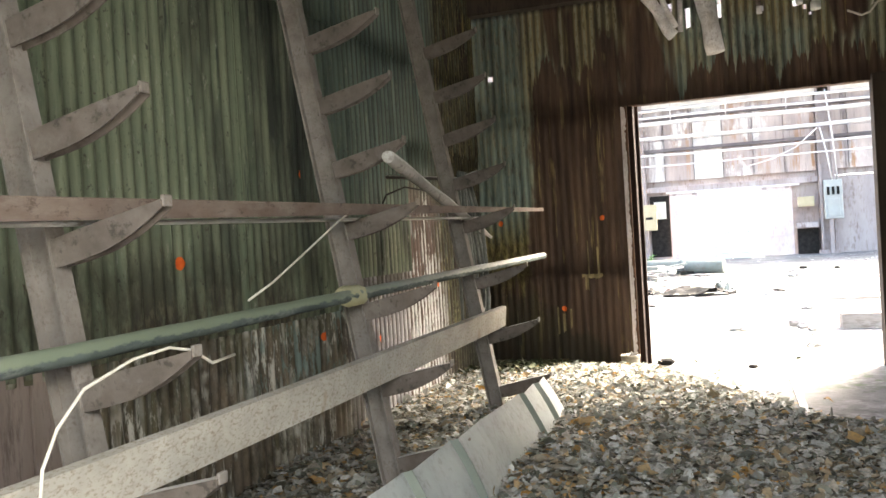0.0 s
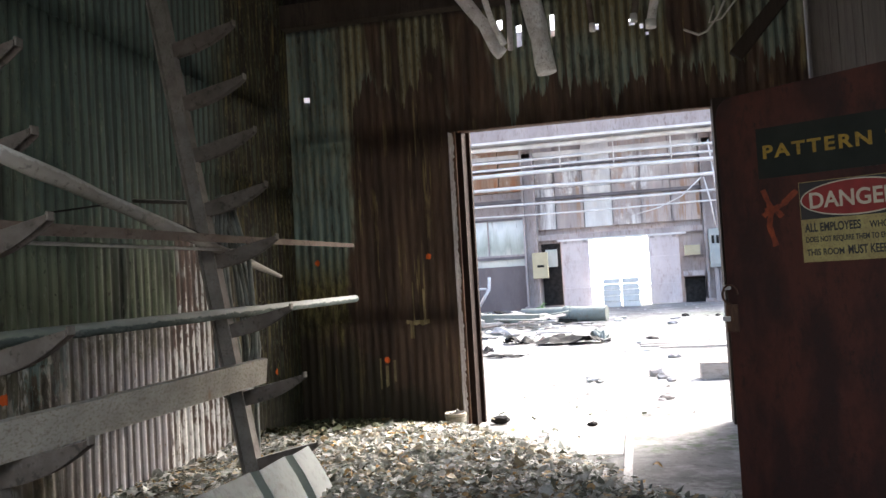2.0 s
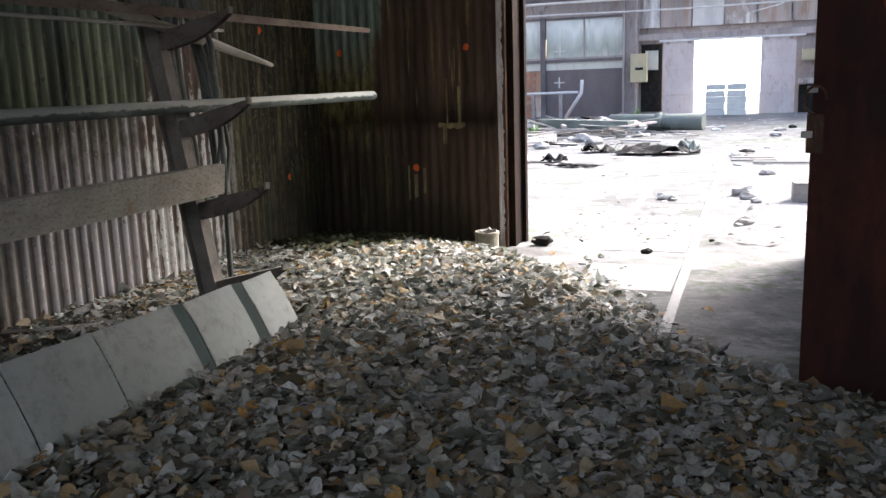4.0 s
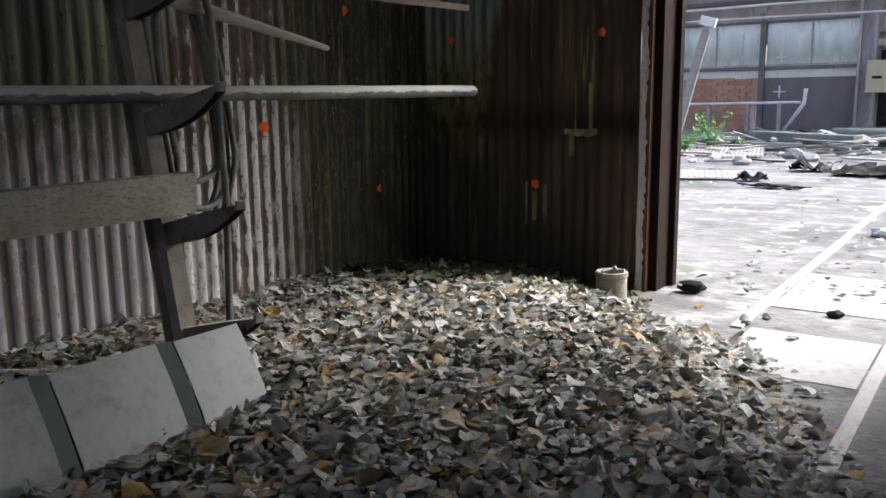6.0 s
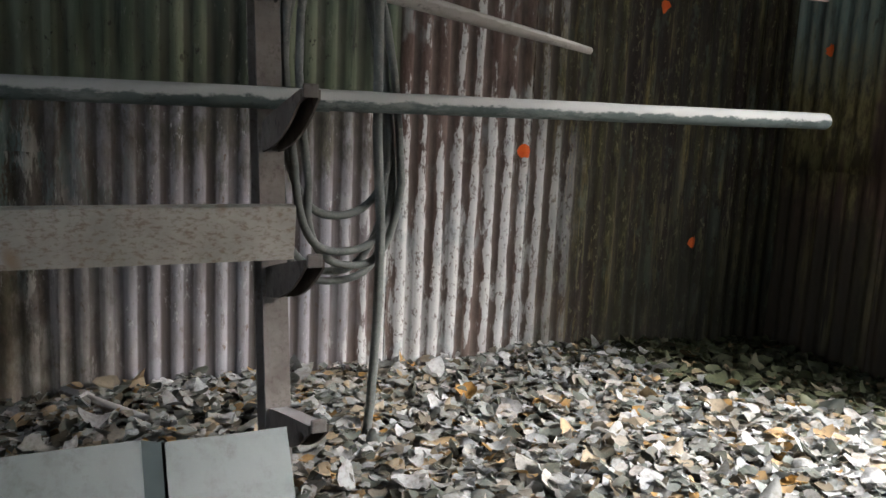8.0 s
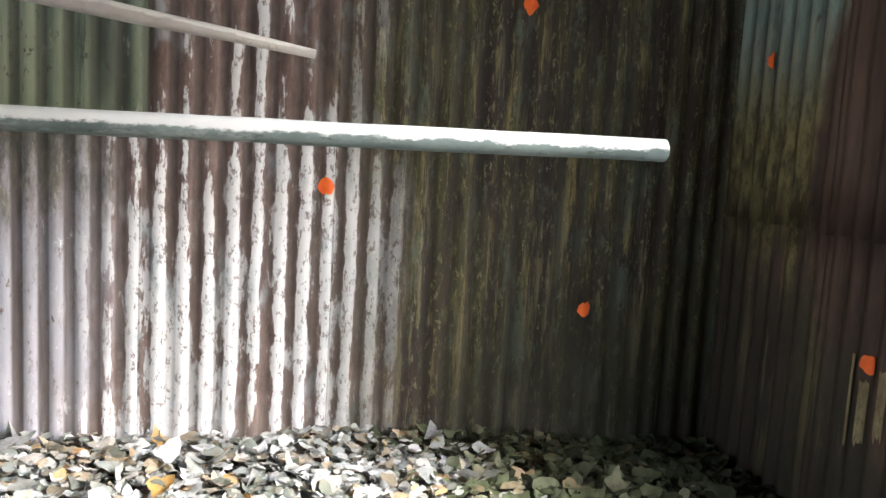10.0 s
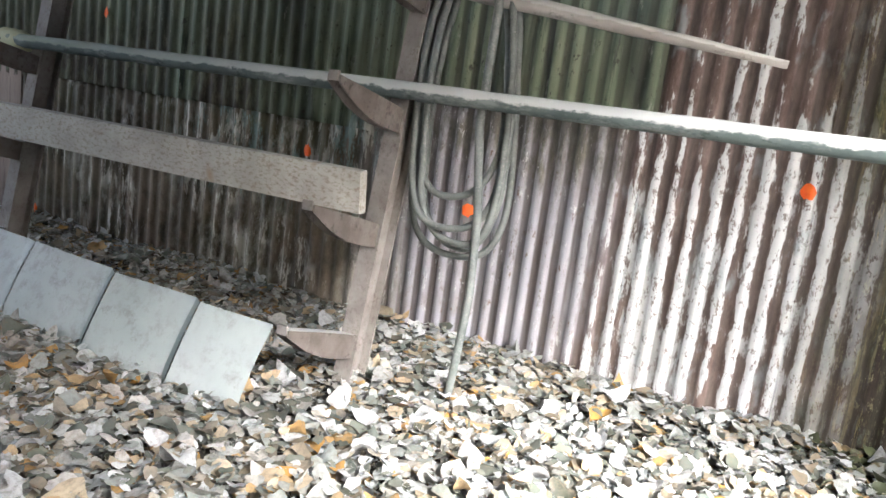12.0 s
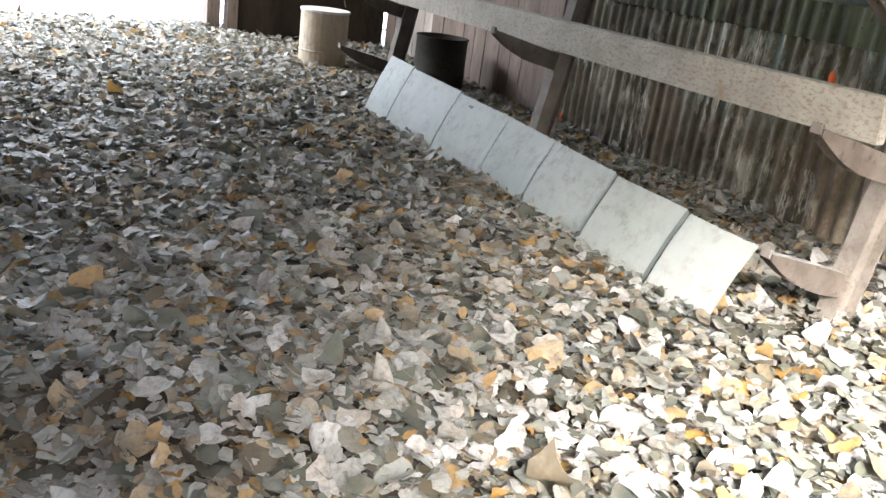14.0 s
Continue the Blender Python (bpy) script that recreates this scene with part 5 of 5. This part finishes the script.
fac = structure(empty("hall_end_wall", (0, FY, 0)), "tall streaked metal-clad hall wall with sliding doors and pipes", "wall")


def fbox(name, x0, x1, z0, z1, d0, d1, mat, parent=fac, label="", bevel=0.0):
    return part(name, block(x0, d0, z0, x1, d1, z1, bevel), mat, parent, label)


x = -24.0
seed = 0
while x < 24:
    for z0, z1 in ((3.35, 5.1), (5.1, 7.0), (7.0, 9.4), (9.4, 12.0)):
        if x < -1.5 and z0 < 3.9:
            continue
        fbox("cladding_sheet", x + 0.02, x + 1.18, z0 + 0.02, z1, 0.0 + 0.03 * (seed % 3), 0.22, "rust_clad" if x < -1.5 and 3.9 < z0 < 7 else "white_clad" if 1.1 < x < 2.3 and z0 < 7 else "clad")
        seed += 1
    x += 1.2
fbox("backing_wall", -24, 24, 3.12, 12.0, 0.23, 0.35, "steel")
for x0, x1, z0, z1 in ((-1.4, 0.16, 0, 3.1), (5.0, 24, 0, 3.1), (-24, -1.4, 3.95, 5.1)):
    fbox("wall_panel", x0, x1, z0 - 0.05, z1, 0.12, 0.3, "steel")
fbox("lintel_beam", -0.9, 6.0, 2.88, 3.12, -0.15, 0.1, "steel", bevel=0.02)
fbox("door_track", 0.0, 5.3, 2.80, 2.88, -0.22, -0.14, "pipe_far")
for x0, x1, lab in ((0.16, 1.33, "mauve sliding door leaf"), (3.76, 5.0, "mauve sliding door leaf with rusty patches")):
    dl = fbox("sliding_door", x0, x1, -0.03, 2.83, -0.14, -0.06, "door_far", label=lab, bevel=0.01)
    for zz in (0.75, 1.9):
        part("door_rib", block(x0, -0.165, zz, x1, -0.14, zz + 0.05, 0.005), "door_far", dl)
    part("door_hanger", block(x0 + 0.1, -0.20, 2.70, x0 + 0.26, -0.14, 2.86, 0.005), "steel", dl)
    part("door_hanger", block(x1 - 0.26, -0.20, 2.70, x1 - 0.1, -0.14, 2.86, 0.005), "steel", dl)


def column(x0, x1, z1, d=-0.5):
    c = fbox("column", x0, x0 + (x1 - x0) * 0.16, -0.05, z1, d, 0.1, "steel", label="mauve grey steel column")
    part("flange", block(x1 - (x1 - x0) * 0.16, d, -0.05, x1, 0.1, z1), "steel", c)
    part("web", block(x0 + (x1 - x0) * 0.16, d + 0.2, -0.05, x1 - (x1 - x0) * 0.16, d + 0.26, z1), "steel", c)
    part("foot_plate", block(x0 - 0.1, d - 0.1, -0.05, x1 + 0.1, 0.1, 0.10), "steel", c)


column(-1.39, -0.82, 12)
column(6.02, 6.6, 12)
column(-8.6, -8.1, 12)
column(13.2, 13.8, 12)
fbox("thin_post", -4.80, -4.60, -0.05, 4.0, -0.12, 0.05, "girt")
# left bay: windows over brick
for x0, x1 in ((-8.1, -4.8), (-4.6, -1.4), (-12.0, -8.6)):
    w = fbox("window_band", x0, x1, 2.30, 2.38, -0.02, 0.16, "steel", label="long dirty window band")
    part("head", block(x0, -0.02, 3.88, x1, 0.16, 3.97), "girt", w)
    m = 2
    for i in range(m):
        a, c2 = x0 + (x1 - x0) * i / m, x0 + (x1 - x0) * (i + 1) / m
        part("pane", block(a + 0.03, 0.05, 2.38, c2 - 0.03, 0.07, 3.88), "pane", w)
        part("mullion", block(c2 - 0.03, 0.0, 2.38, c2 + 0.03, 0.12, 3.88), "steel", w)
    fbox("pale_strip", x0, x1, 1.88, 2.18, 0.02, 0.16, "pane")
    fbox("sill_rail", x0, x1, 2.18, 2.30, -0.05, 0.16, "girt")
fbox("dark_panel", -4.6, -1.4, -0.05, 1.88, 0.03, 0.16, "mauve_dark")
rb = random.Random(11)
bw, bh = 0.42, 0.14
proto = None
for r in range(14):
    for i in range(9):
        x0 = -8.1 + i * (bw + 0.015) - (0.2 if r % 2 else 0)
        z0 = -0.04 + r * bh
        if x0 > -4.85 - bw:
            continue
        if proto is None:
            proto = block(0, 0, 0, bw - 0.004, 0.12, bh - 0.006, 0.004)
            me_b = bpy.data.meshes.new("brick")
            proto.to_mesh(me_b)
            proto.free()
            me_b.materials.append(MAT["brick"])
        ob = new("brick", me_b)
        ob.parent = fac
        ob.location = (x0, 0.02 + rb.uniform(-0.01, 0.01), z0)
fbox("brick_backing", -12, -4.8, -0.05, 1.9, 0.10, 0.25, "rust_clad")
for cx, cz in ((-4.01, 2.63), (-4.04, 1.37)):
    fbox("paint_cross", cx - 0.22, cx + 0.22, cz - 0.025, cz + 0.025, -0.01, 0.045, "white", label="white painted cross")
    fbox("paint_cross", cx - 0.025, cx + 0.025, cz - 0.22, cz + 0.22, -0.012, 0.044, "white", label="white painted cross")
fbox("dark_window", -0.72, 0.10, 0.1, 2.75, 0.08, 0.11, "black")
fbox("side_window", -0.55, -0.05, 1.75, 2.5, 0.03, 0.075, "pane")
yb = fbox("cream_box", -1.05, -0.40, 1.28, 2.38, -0.75, -0.45, "box_yellow", label="cream metal junction box", bevel=0.03)
part("box_label", block(-0.85, -0.76, 1.75, -0.55, -0.752, 1.85), "black", yb)
gbx = fbox("switch_panel", 6.14, 6.82, 1.34, 2.90, -0.85, -0.5, "box_green", label="grey-green switch panel", bevel=0.03)
for i in range(3):
    part("switch", block(6.24 + 0.18 * i, -0.9, 2.3, 6.34 + 0.18 * i, -0.85, 2.62, 0.01), "black", gbx)
part("panel_door", block(6.26, -0.88, 1.45, 6.70, -0.85, 2.15, 0.01), "box_green", gbx)
fbox("panel_leg", 6.3, 6.45, -0.05, 1.34, -0.75, -0.6, "steel")
fbox("machine_box", 5.1, 5.9, 1.05, 1.25, -0.6, -0.1, "steel")
fbox("machine_box", 5.2, 5.8, 1.9, 2.3, -0.5, -0.1, "box_yellow")
fbox("machine_body", 5.15, 5.95, -0.05, 1.0, -0.1, 0.08, "black")
# service pipes and girders across the wall
for i, (zz, r, dd) in enumerate(((6.89, 0.10, -0.9), (6.34, 0.055, -0.9), (6.03, 0.05, -0.9), (5.74, 0.085, -1.0), (5.14, 0.075, -0.9), (4.45, 0.05, -0.8), (4.02, 0.035, -0.7))):
    fbox_p = part("service_pipe", tube([Vector((-9 + 2.5 * k2, dd, zz + 0.03 * math.sin(k2 * 1.3 + i))) for k2 in range(11)], r, 8), "pipe_far", fac, "pale grey service pipe")
g = fbox("crane_girder", -24, 24, 7.15, 7.9, -1.2, -0.7, "steel", label="riveted crane girder")
part("flange", block(-24, -1.35, 7.05, 24, -0.55, 7.15), "pipe_far", g)
fbox("wall_girt", -24, 24, 6.50, 6.68, -0.3, 0.0, "pipe_far")
fbox("wall_girt", -24, 24, 4.62, 4.75, -0.25, 0.0, "girt")
fbox("wall_girt", -24, 24, 6.02, 6.14, -0.25, 0.0, "girt")
for xx in (0.4, 2.6, 4.9):
    part("pipe_hanger", tube([(xx, -0.95, 5.7), (xx, -0.95, 7.1)], 0.025, 6), "pipe_far", fac)
part("loose_cable", tube([(6.0, -0.9, 5.0), (5.2, -1.0, 4.3), (4.3, -1.0, 3.9), (3.4, -1.0, 3.7)], 0.03, 6), "pipe_far", fac)
part("loose_cable", tube([(6.1, -0.9, 5.0), (6.3, -0.95, 4.0), (6.45, -0.9, 2.9)], 0.03, 6), "pipe_far", fac)
part("loose_cable", tube([(6.35, -0.9, 6.5), (6.55, -0.95, 4.5), (6.65, -0.9, 2.9)], 0.03, 6), "pipe_far", fac)
lamp = tagged(empty("pendant_lamp", (3.3, 30.0, 7.0)), "white bell-shaped pendant lamp hanging in the hall", "lamp")
part("shade", lathe([(0.30, -0.35), (0.28, -0.25), (0.12, -0.02), (0.06, 0.05)], 18), "white", lamp)
part("cord", tube([(0, 0, 0.04), (0, 0, 2.0)], 0.015, 6), "black", lamp)
tagged(part("roof_truss_beam", block(-24, 29.9, 8.95, 24, 30.1, 9.25), "steel"), "steel tie beam across the open hall", "beam")
for xx in (-24,):
    structure(part("hall_side_wall", block(xx, 9.5, -0.1, xx + 0.2, 37.2, 12), "clad"), "streaked metal-clad side wall of the hall", "wall")

# ---- scrap in the hall ----
tk = tagged(empty("green_tank_pipe", (1.0, 25.0, 0.22)), "thick grey-green steel pipe lying among scrap", "pipe")
part("body", tube([(-1.1, 0.25, 0), (-0.5, 0.12, 0), (0.3, -0.05, 0), (1.35, -0.3, 0)], 0.215, 20), "tank", tk)
part("collar", tube([(0.15, -0.02, 0), (0.32, -0.06, 0)], 0.245, 20), "tank", tk)
rs2 = random.Random(3)


def beam_at(cx, cy, cz, length, w, t, yaw, pitch, mat, name, label, cat, roll=0.0):
    b2 = block(-length / 2, -w / 2, -t / 2, length / 2, w / 2, t / 2, 0.006, None)
    ob = part(name, b2, mat)
    ob.matrix_world = Matrix.Translation((cx, cy, cz)) @ Euler((roll, pitch, yaw)).to_matrix().to_4x4()
    return tagged(ob, label, cat, "scrap pile")


for i in range(60):
    yw = rs2.uniform(-1.0, 0.8)
    beam_at(rs2.uniform(-2.8, 1.0), rs2.uniform(22.0, 27.0), 0.05 + rs2.uniform(0, 0.24), rs2.uniform(0.5, 1.9), rs2.uniform(0.06, 0.2), rs2.uniform(0.02, 0.08), yw * 1.3, rs2.uniform(-0.12, 0.12), rs2.choice(("timber", "timber", "steel", "rail", "black", "tank")), "scrap_beam", "grey weathered beam in a scrap pile", "beam")
beam_at(-0.5, 23.6, 0.24, 2.6, 0.35, 0.25, -0.35, 0.02, "tank", "scrap_box_beam", "dull green steel box beam in the scrap pile", "beam")
for cx, cy, wv, lv, yw in ((-1.6, 21.6, 1.0, 1.6, 0.2), (-0.25, 16.2, 0.4, 0.8, 0.3), (-1.9, 24.5, 0.9, 1.5, -0.1)):
    b2 = corrugated(False, 0, -lv / 2, lv / 2, -wv / 2, wv / 2, -1, 0.08, 0.007, 5, seed=int(cy * 3))
    ob = part("scrap_corrugated_sheet", b2, "pink" if cy < 20 else "timber")
    ob.matrix_world = Matrix.Translation((cx, cy, 0.045)) @ Euler((radians(-82), 0, yw)).to_matrix().to_4x4()
    tagged(ob, "bent faded corrugated sheet lying on the ground", "metal sheet", "scrap sheets")


def crumple(name, cx, cy, sx, sy, hgt, mat, label, seed):
    """A torn sheet with sharp creases and a ragged outline, lying nearly flat."""
    b2 = bmesh.new()
    nn = 16
    rim = [0.72 + 0.5 * noise.noise(Vector((k * 0.7, seed, 3))) for k in range(24)]

    def spot(i, j):
        u, v = i / nn * 2 - 1, j / nn * 2 - 1
        fold = abs(noise.noise(Vector((u * 1.7 + seed, v * 1.1, seed)))) * 1.6
        fine = noise.noise(Vector((u * 5, v * 4, seed + 5))) * 0.3
        return (u * sx / 2 + 0.03 * noise.noise(Vector((i, j, seed))), v * sy / 2, max(0.0, hgt * (fold + fine)))

    g2 = [[b2.verts.new(spot(i, j)) for i in range(nn + 1)] for j in range(nn + 1)]
    for j in range(nn):
        for i in range(nn):
            u, v = (i + 0.5) / nn * 2 - 1, (j + 0.5) / nn * 2 - 1
            if math.hypot(u, v) < rim[int((math.atan2(v, u) + math.pi) / (2 * math.pi) * 23.99)]:
                b2.faces.new((g2[j][i], g2[j][i + 1], g2[j + 1][i + 1], g2[j + 1][i]))
    res = bmesh.ops.extrude_face_region(b2, geom=b2.faces[:])
    for v in res["geom"]:
        if isinstance(v, bmesh.types.BMVert):
            v.co.z += 0.008
    bmesh.ops.delete(b2, geom=[v for v in b2.verts if not v.link_faces], context="VERTS")
    ob = part(name, b2, mat)
    ob.location = (cx, cy, FLOOR + 0.01)
    return tagged(ob, label, "scrap", "crumpled scrap")


crumple("crumpled_tarpaper", 1.85, 17.8, 2.1, 1.2, 0.25, "black", "crumpled black sheet on the ground", 1.0)
crumple("crumpled_tarpaper", 0.75, 18.3, 0.9, 0.8, 0.16, "black", "crumpled black sheet on the ground", 4.0)
crumple("crumpled_sheet", 2.4, 18.6, 0.5, 0.4, 0.22, "tank", "crumpled grey-green sheet metal", 2.0)
crumple("crumpled_sheet", 1.3, 18.7, 0.55, 0.4, 0.10, "pink", "crumpled faded pink sheet metal", 9.0)
crumple("crumpled_tarpaper", 0.35, 16.2, 0.6, 0.5, 0.10, "black", "small crumpled black sheet", 6.0)
crumple("crumpled_tarpaper", 0.9, 15.3, 1.0, 0.35, 0.06, "black", "narrow torn black strip on the ground", 8.0)
for i in range(26):
    rr2 = rs2.uniform(0.03, 0.10)
    ob = part("rubble_lump", lump(rr2, i * 2.3, (1.3, 1.0, 0.7), 0.5), rs2.choice(("white", "rock", "rock", "block")))
    ob.location = (rs2.uniform(-2.6, 2.2), rs2.uniform(19.3, 25.0), FLOOR + rr2 * 0.4)
    tagged(ob, "pale lump of broken plaster in the scrap", "rubble", "plaster lumps")
for i in range(7):
    beam_at(rs2.uniform(-2.2, 0.8), rs2.uniform(22.5, 26.0), 0.27, rs2.uniform(0.7, 1.3), rs2.uniform(0.08, 0.2), 0.03, rs2.uniform(-0.9, 0.9), rs2.uniform(0.15, 0.35) * rs2.choice((-1, 1)), rs2.choice(("timber", "timber", "rail")), "scrap_board", "pale broken board tilted in the scrap pile", "board")
for i in range(9):
    beam_at(4.3 + rs2.uniform(-0.3, 0.6), 15.8 + 0.2 * i, FLOOR + 0.035, rs2.uniform(1.2, 2.2), 0.12, 0.03, rs2.uniform(-0.06, 0.06), 0.0, "timber", "loose_plank", "grey plank in a low pile on the ground", "plank")
for i in range(46):
    far = rs2.random()
    beam_at(rs2.uniform(-3.0, 2.6), 19.2 + 8.5 * far, FLOOR + 0.035 + rs2.uniform(0, 0.05), rs2.uniform(0.25, 0.95), rs2.uniform(0.05, 0.16), rs2.uniform(0.015, 0.04), rs2.uniform(-1.2, 1.2), rs2.uniform(-0.05, 0.05), rs2.choice(("timber", "white", "rail", "black", "pink", "steel")), "scrap_splinter", "short splintered offcut among the scrap", "offcut")
for i in range(22):
    rr2 = rs2.uniform(0.04, 0.11)
    ob = part("rubble_lump", lump(rr2, 50 + i * 1.9, (1.4, 1.0, 0.6), 0.5), rs2.choice(("white", "rock", "block", "black")))
    ob.location = (rs2.uniform(2.4, 6.0), rs2.uniform(11.5, 27.0), FLOOR + rr2 * 0.35)
    tagged(ob, "broken lump of rubble on the hall floor", "rubble", "plaster lumps")
beam_at(4.35, 11.7, 0.06, 0.9, 0.22, 0.2, 0.05, 0.0, "timber", "timber_block", "pale squared timber block on the ground", "timber")
beam_at(4.45, 12.4, 0.02, 0.9, 0.3, 0.1, 0.2, 0.0, "timber", "timber_block", "pale squared timber block on the ground", "timber")
for i, (cx, cy, r) in enumerate(((3.42, 12.05, 0.10), (3.44, 10.03, 0.06), (3.46, 11.75, 0.07), (2.75, 8.55, 0.035), (3.55, 11.5, 0.05), (-0.6, 19.2, 0.13), (0.3, 20.4, 0.15), (-0.1, 21.2, 0.17), (3.7, 14.2, 0.08))):
    ob = part("rubble_stone", lump(r, i * 1.7, (1.3, 1.0, 0.7), 0.5), "rock" if i != 3 else "black")
    ob.location = (cx, cy, FLOOR + r * 0.45)
    tagged(ob, "rough grey lump of rubble on the ground", "stone", "rubble stones")
# leaning plank with a capped end
lean = tagged(empty("leaning_plank", (-2.66, 21.2, 0)), "pale timber leaning up with a block nailed on its top", "timber")
part("shaft", block(-0.07, -0.04, 0, 0.07, 0.04, 2.75, 0.006, None, Euler((0, 0.27, 0)).to_matrix().to_4x4()), "timber", lean)
part("cap", block(-0.16, -0.06, 2.70, 0.16, 0.06, 2.88, 0.01, None, Euler((0, 0.27, 0)).to_matrix().to_4x4()), "white", lean)
part("shaft", block(0.09, -0.02, 0, 0.15, 0.04, 2.6, 0.006, None, Euler((0, 0.25, 0)).to_matrix().to_4x4()), "timber", lean)
bench = tagged(empty("steel_bench", (-4.5, 35.2, 0)), "long low steel bench frame with a bent end", "bench")
part("rail", tube([(-4.0, 0, 0.93), (-1, 0, 0.95), (1.6, 0, 0.98)], 0.05, 8), "pipe_far", bench)
part("end", tube([(1.75, 0, 1.45), (1.72, 0, 0.95), (1.1, 0, 0.0)], 0.07, 8), "pipe_far", bench)
for lx2 in (-3.2, -1.6, -0.2, 0.9):
    part("leg", block(lx2 - 0.06, -0.06, -0.03, lx2 + 0.06, 0.06, 0.93), "steel", bench)
pal = tagged(empty("block_stack", (2.6, 35.8, 0)), "stack of pale concrete blocks in the far doorway", "block stack")
for col in range(2):
    for row in range(5):
        part("concrete_block", block(-0.74 + col * 0.76, -0.3, FLOOR + 0.235 * row, -0.06 + col * 0.76 - 0.03 * (row % 2), 0.3, FLOOR + 0.215 + 0.235 * row, 0.02), "block", pal)

# glowing sheet that stands in for the bright daylight seen through the far opening
bd = Mat("daylight_glow_sheet")
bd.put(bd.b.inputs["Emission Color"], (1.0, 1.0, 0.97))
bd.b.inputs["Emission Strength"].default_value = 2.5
structure(part("backdrop", block(-12, 95, -2, 22, 95.2, 12), bd.m), "glowing white sheet standing in for daylight beyond the hall", "backdrop")

# ---- weeds ----


def weed(cx, cy, hgt, nst, seed):
    r = random.Random(seed)
    th = tagged(empty("weed", (cx, cy, FLOOR)), "bright green leafy weed growing from the ground", "plant", "weeds")
    stems, leaves = bmesh.new(), bmesh.new()
    for i in range(nst):
        a, l = r.uniform(0, 6.28), hgt * r.uniform(0.6, 1.1)
        tip2 = Vector((math.cos(a) * l * 0.45, math.sin(a) * l * 0.45, l))
        pts = [Vector((0, 0, 0)).lerp(tip2, q / 4) + Vector((0, 0, 0.06 * math.sin(q))) for q in range(5)]
        tube(pts, [0.009, 0.008, 0.007, 0.005, 0.003], 5, stems)
        for q in range(16):
            p = pts[0].lerp(pts[-1], r.uniform(0.2, 1.0))
            d = Vector((r.uniform(-1, 1), r.uniform(-1, 1), r.uniform(-0.2, 0.7))).normalized() * r.uniform(0.09, 0.2)
            w = d.cross(Vector((0, 0, 1))).normalized() * 0.03
            leaves.faces.new([leaves.verts.new(v) for v in (p, p + d * 0.5 + w, p + d - Vector((0, 0, 0.03)), p + d * 0.5 - w)])
    part("stem", stems, "weed", th)
    part("foliage", leaves, "weed", th)


weed(-2.1, 22.4, 0.95, 11, 1)
weed(-2.45, 21.7, 0.6, 8, 2)
weed(-1.7, 23.0, 0.4, 5, 3)
weed(-0.6, 34.5, 0.35, 4, 4)

# small litter chips strewn over the hall floor
rc = np.random.default_rng(3)
b = bmesh.new()
for i in range(1500):
    yy = 9.0 + 27 * rc.random() ** 1.5
    xx = rc.uniform(-6, 9) if yy > 12 else rc.uniform(1.9, 6)
    if abs(xx - 2.35) < 0.08 or abs(xx - 3.07) < 0.08:
        continue
    r = rc.uniform(0.008, 0.034) * (1 + yy / 40)
    vs = [b.verts.new((xx + r * rc.uniform(0.5, 1.2) * math.cos(a), yy + r * rc.uniform(0.5, 1.3) * math.sin(a), FLOOR + 0.018 + rc.uniform(0, 0.3) * r)) for a in (0, 1.2, 2.5, 3.8, 5.1)]
    top = b.verts.new((xx, yy, FLOOR + 0.02 + r * rc.uniform(0.2, 0.6)))
    for q in range(5):
        b.faces.new((vs[q], vs[(q + 1) % 5], top))
mc = Mat("chips", 0.85)
mc.color(mc.ramp(mc.island(), [(0, (0.08, 0.07, 0.065)), (0.35, (0.2, 0.185, 0.17)), (0.6, (0.42, 0.4, 0.38)), (1, (0.62, 0.6, 0.57))]))
tagged(part("floor_chips", b, mc.m), "small chips of rubble and paper strewn over the hall floor", "debris", kind="stuff")
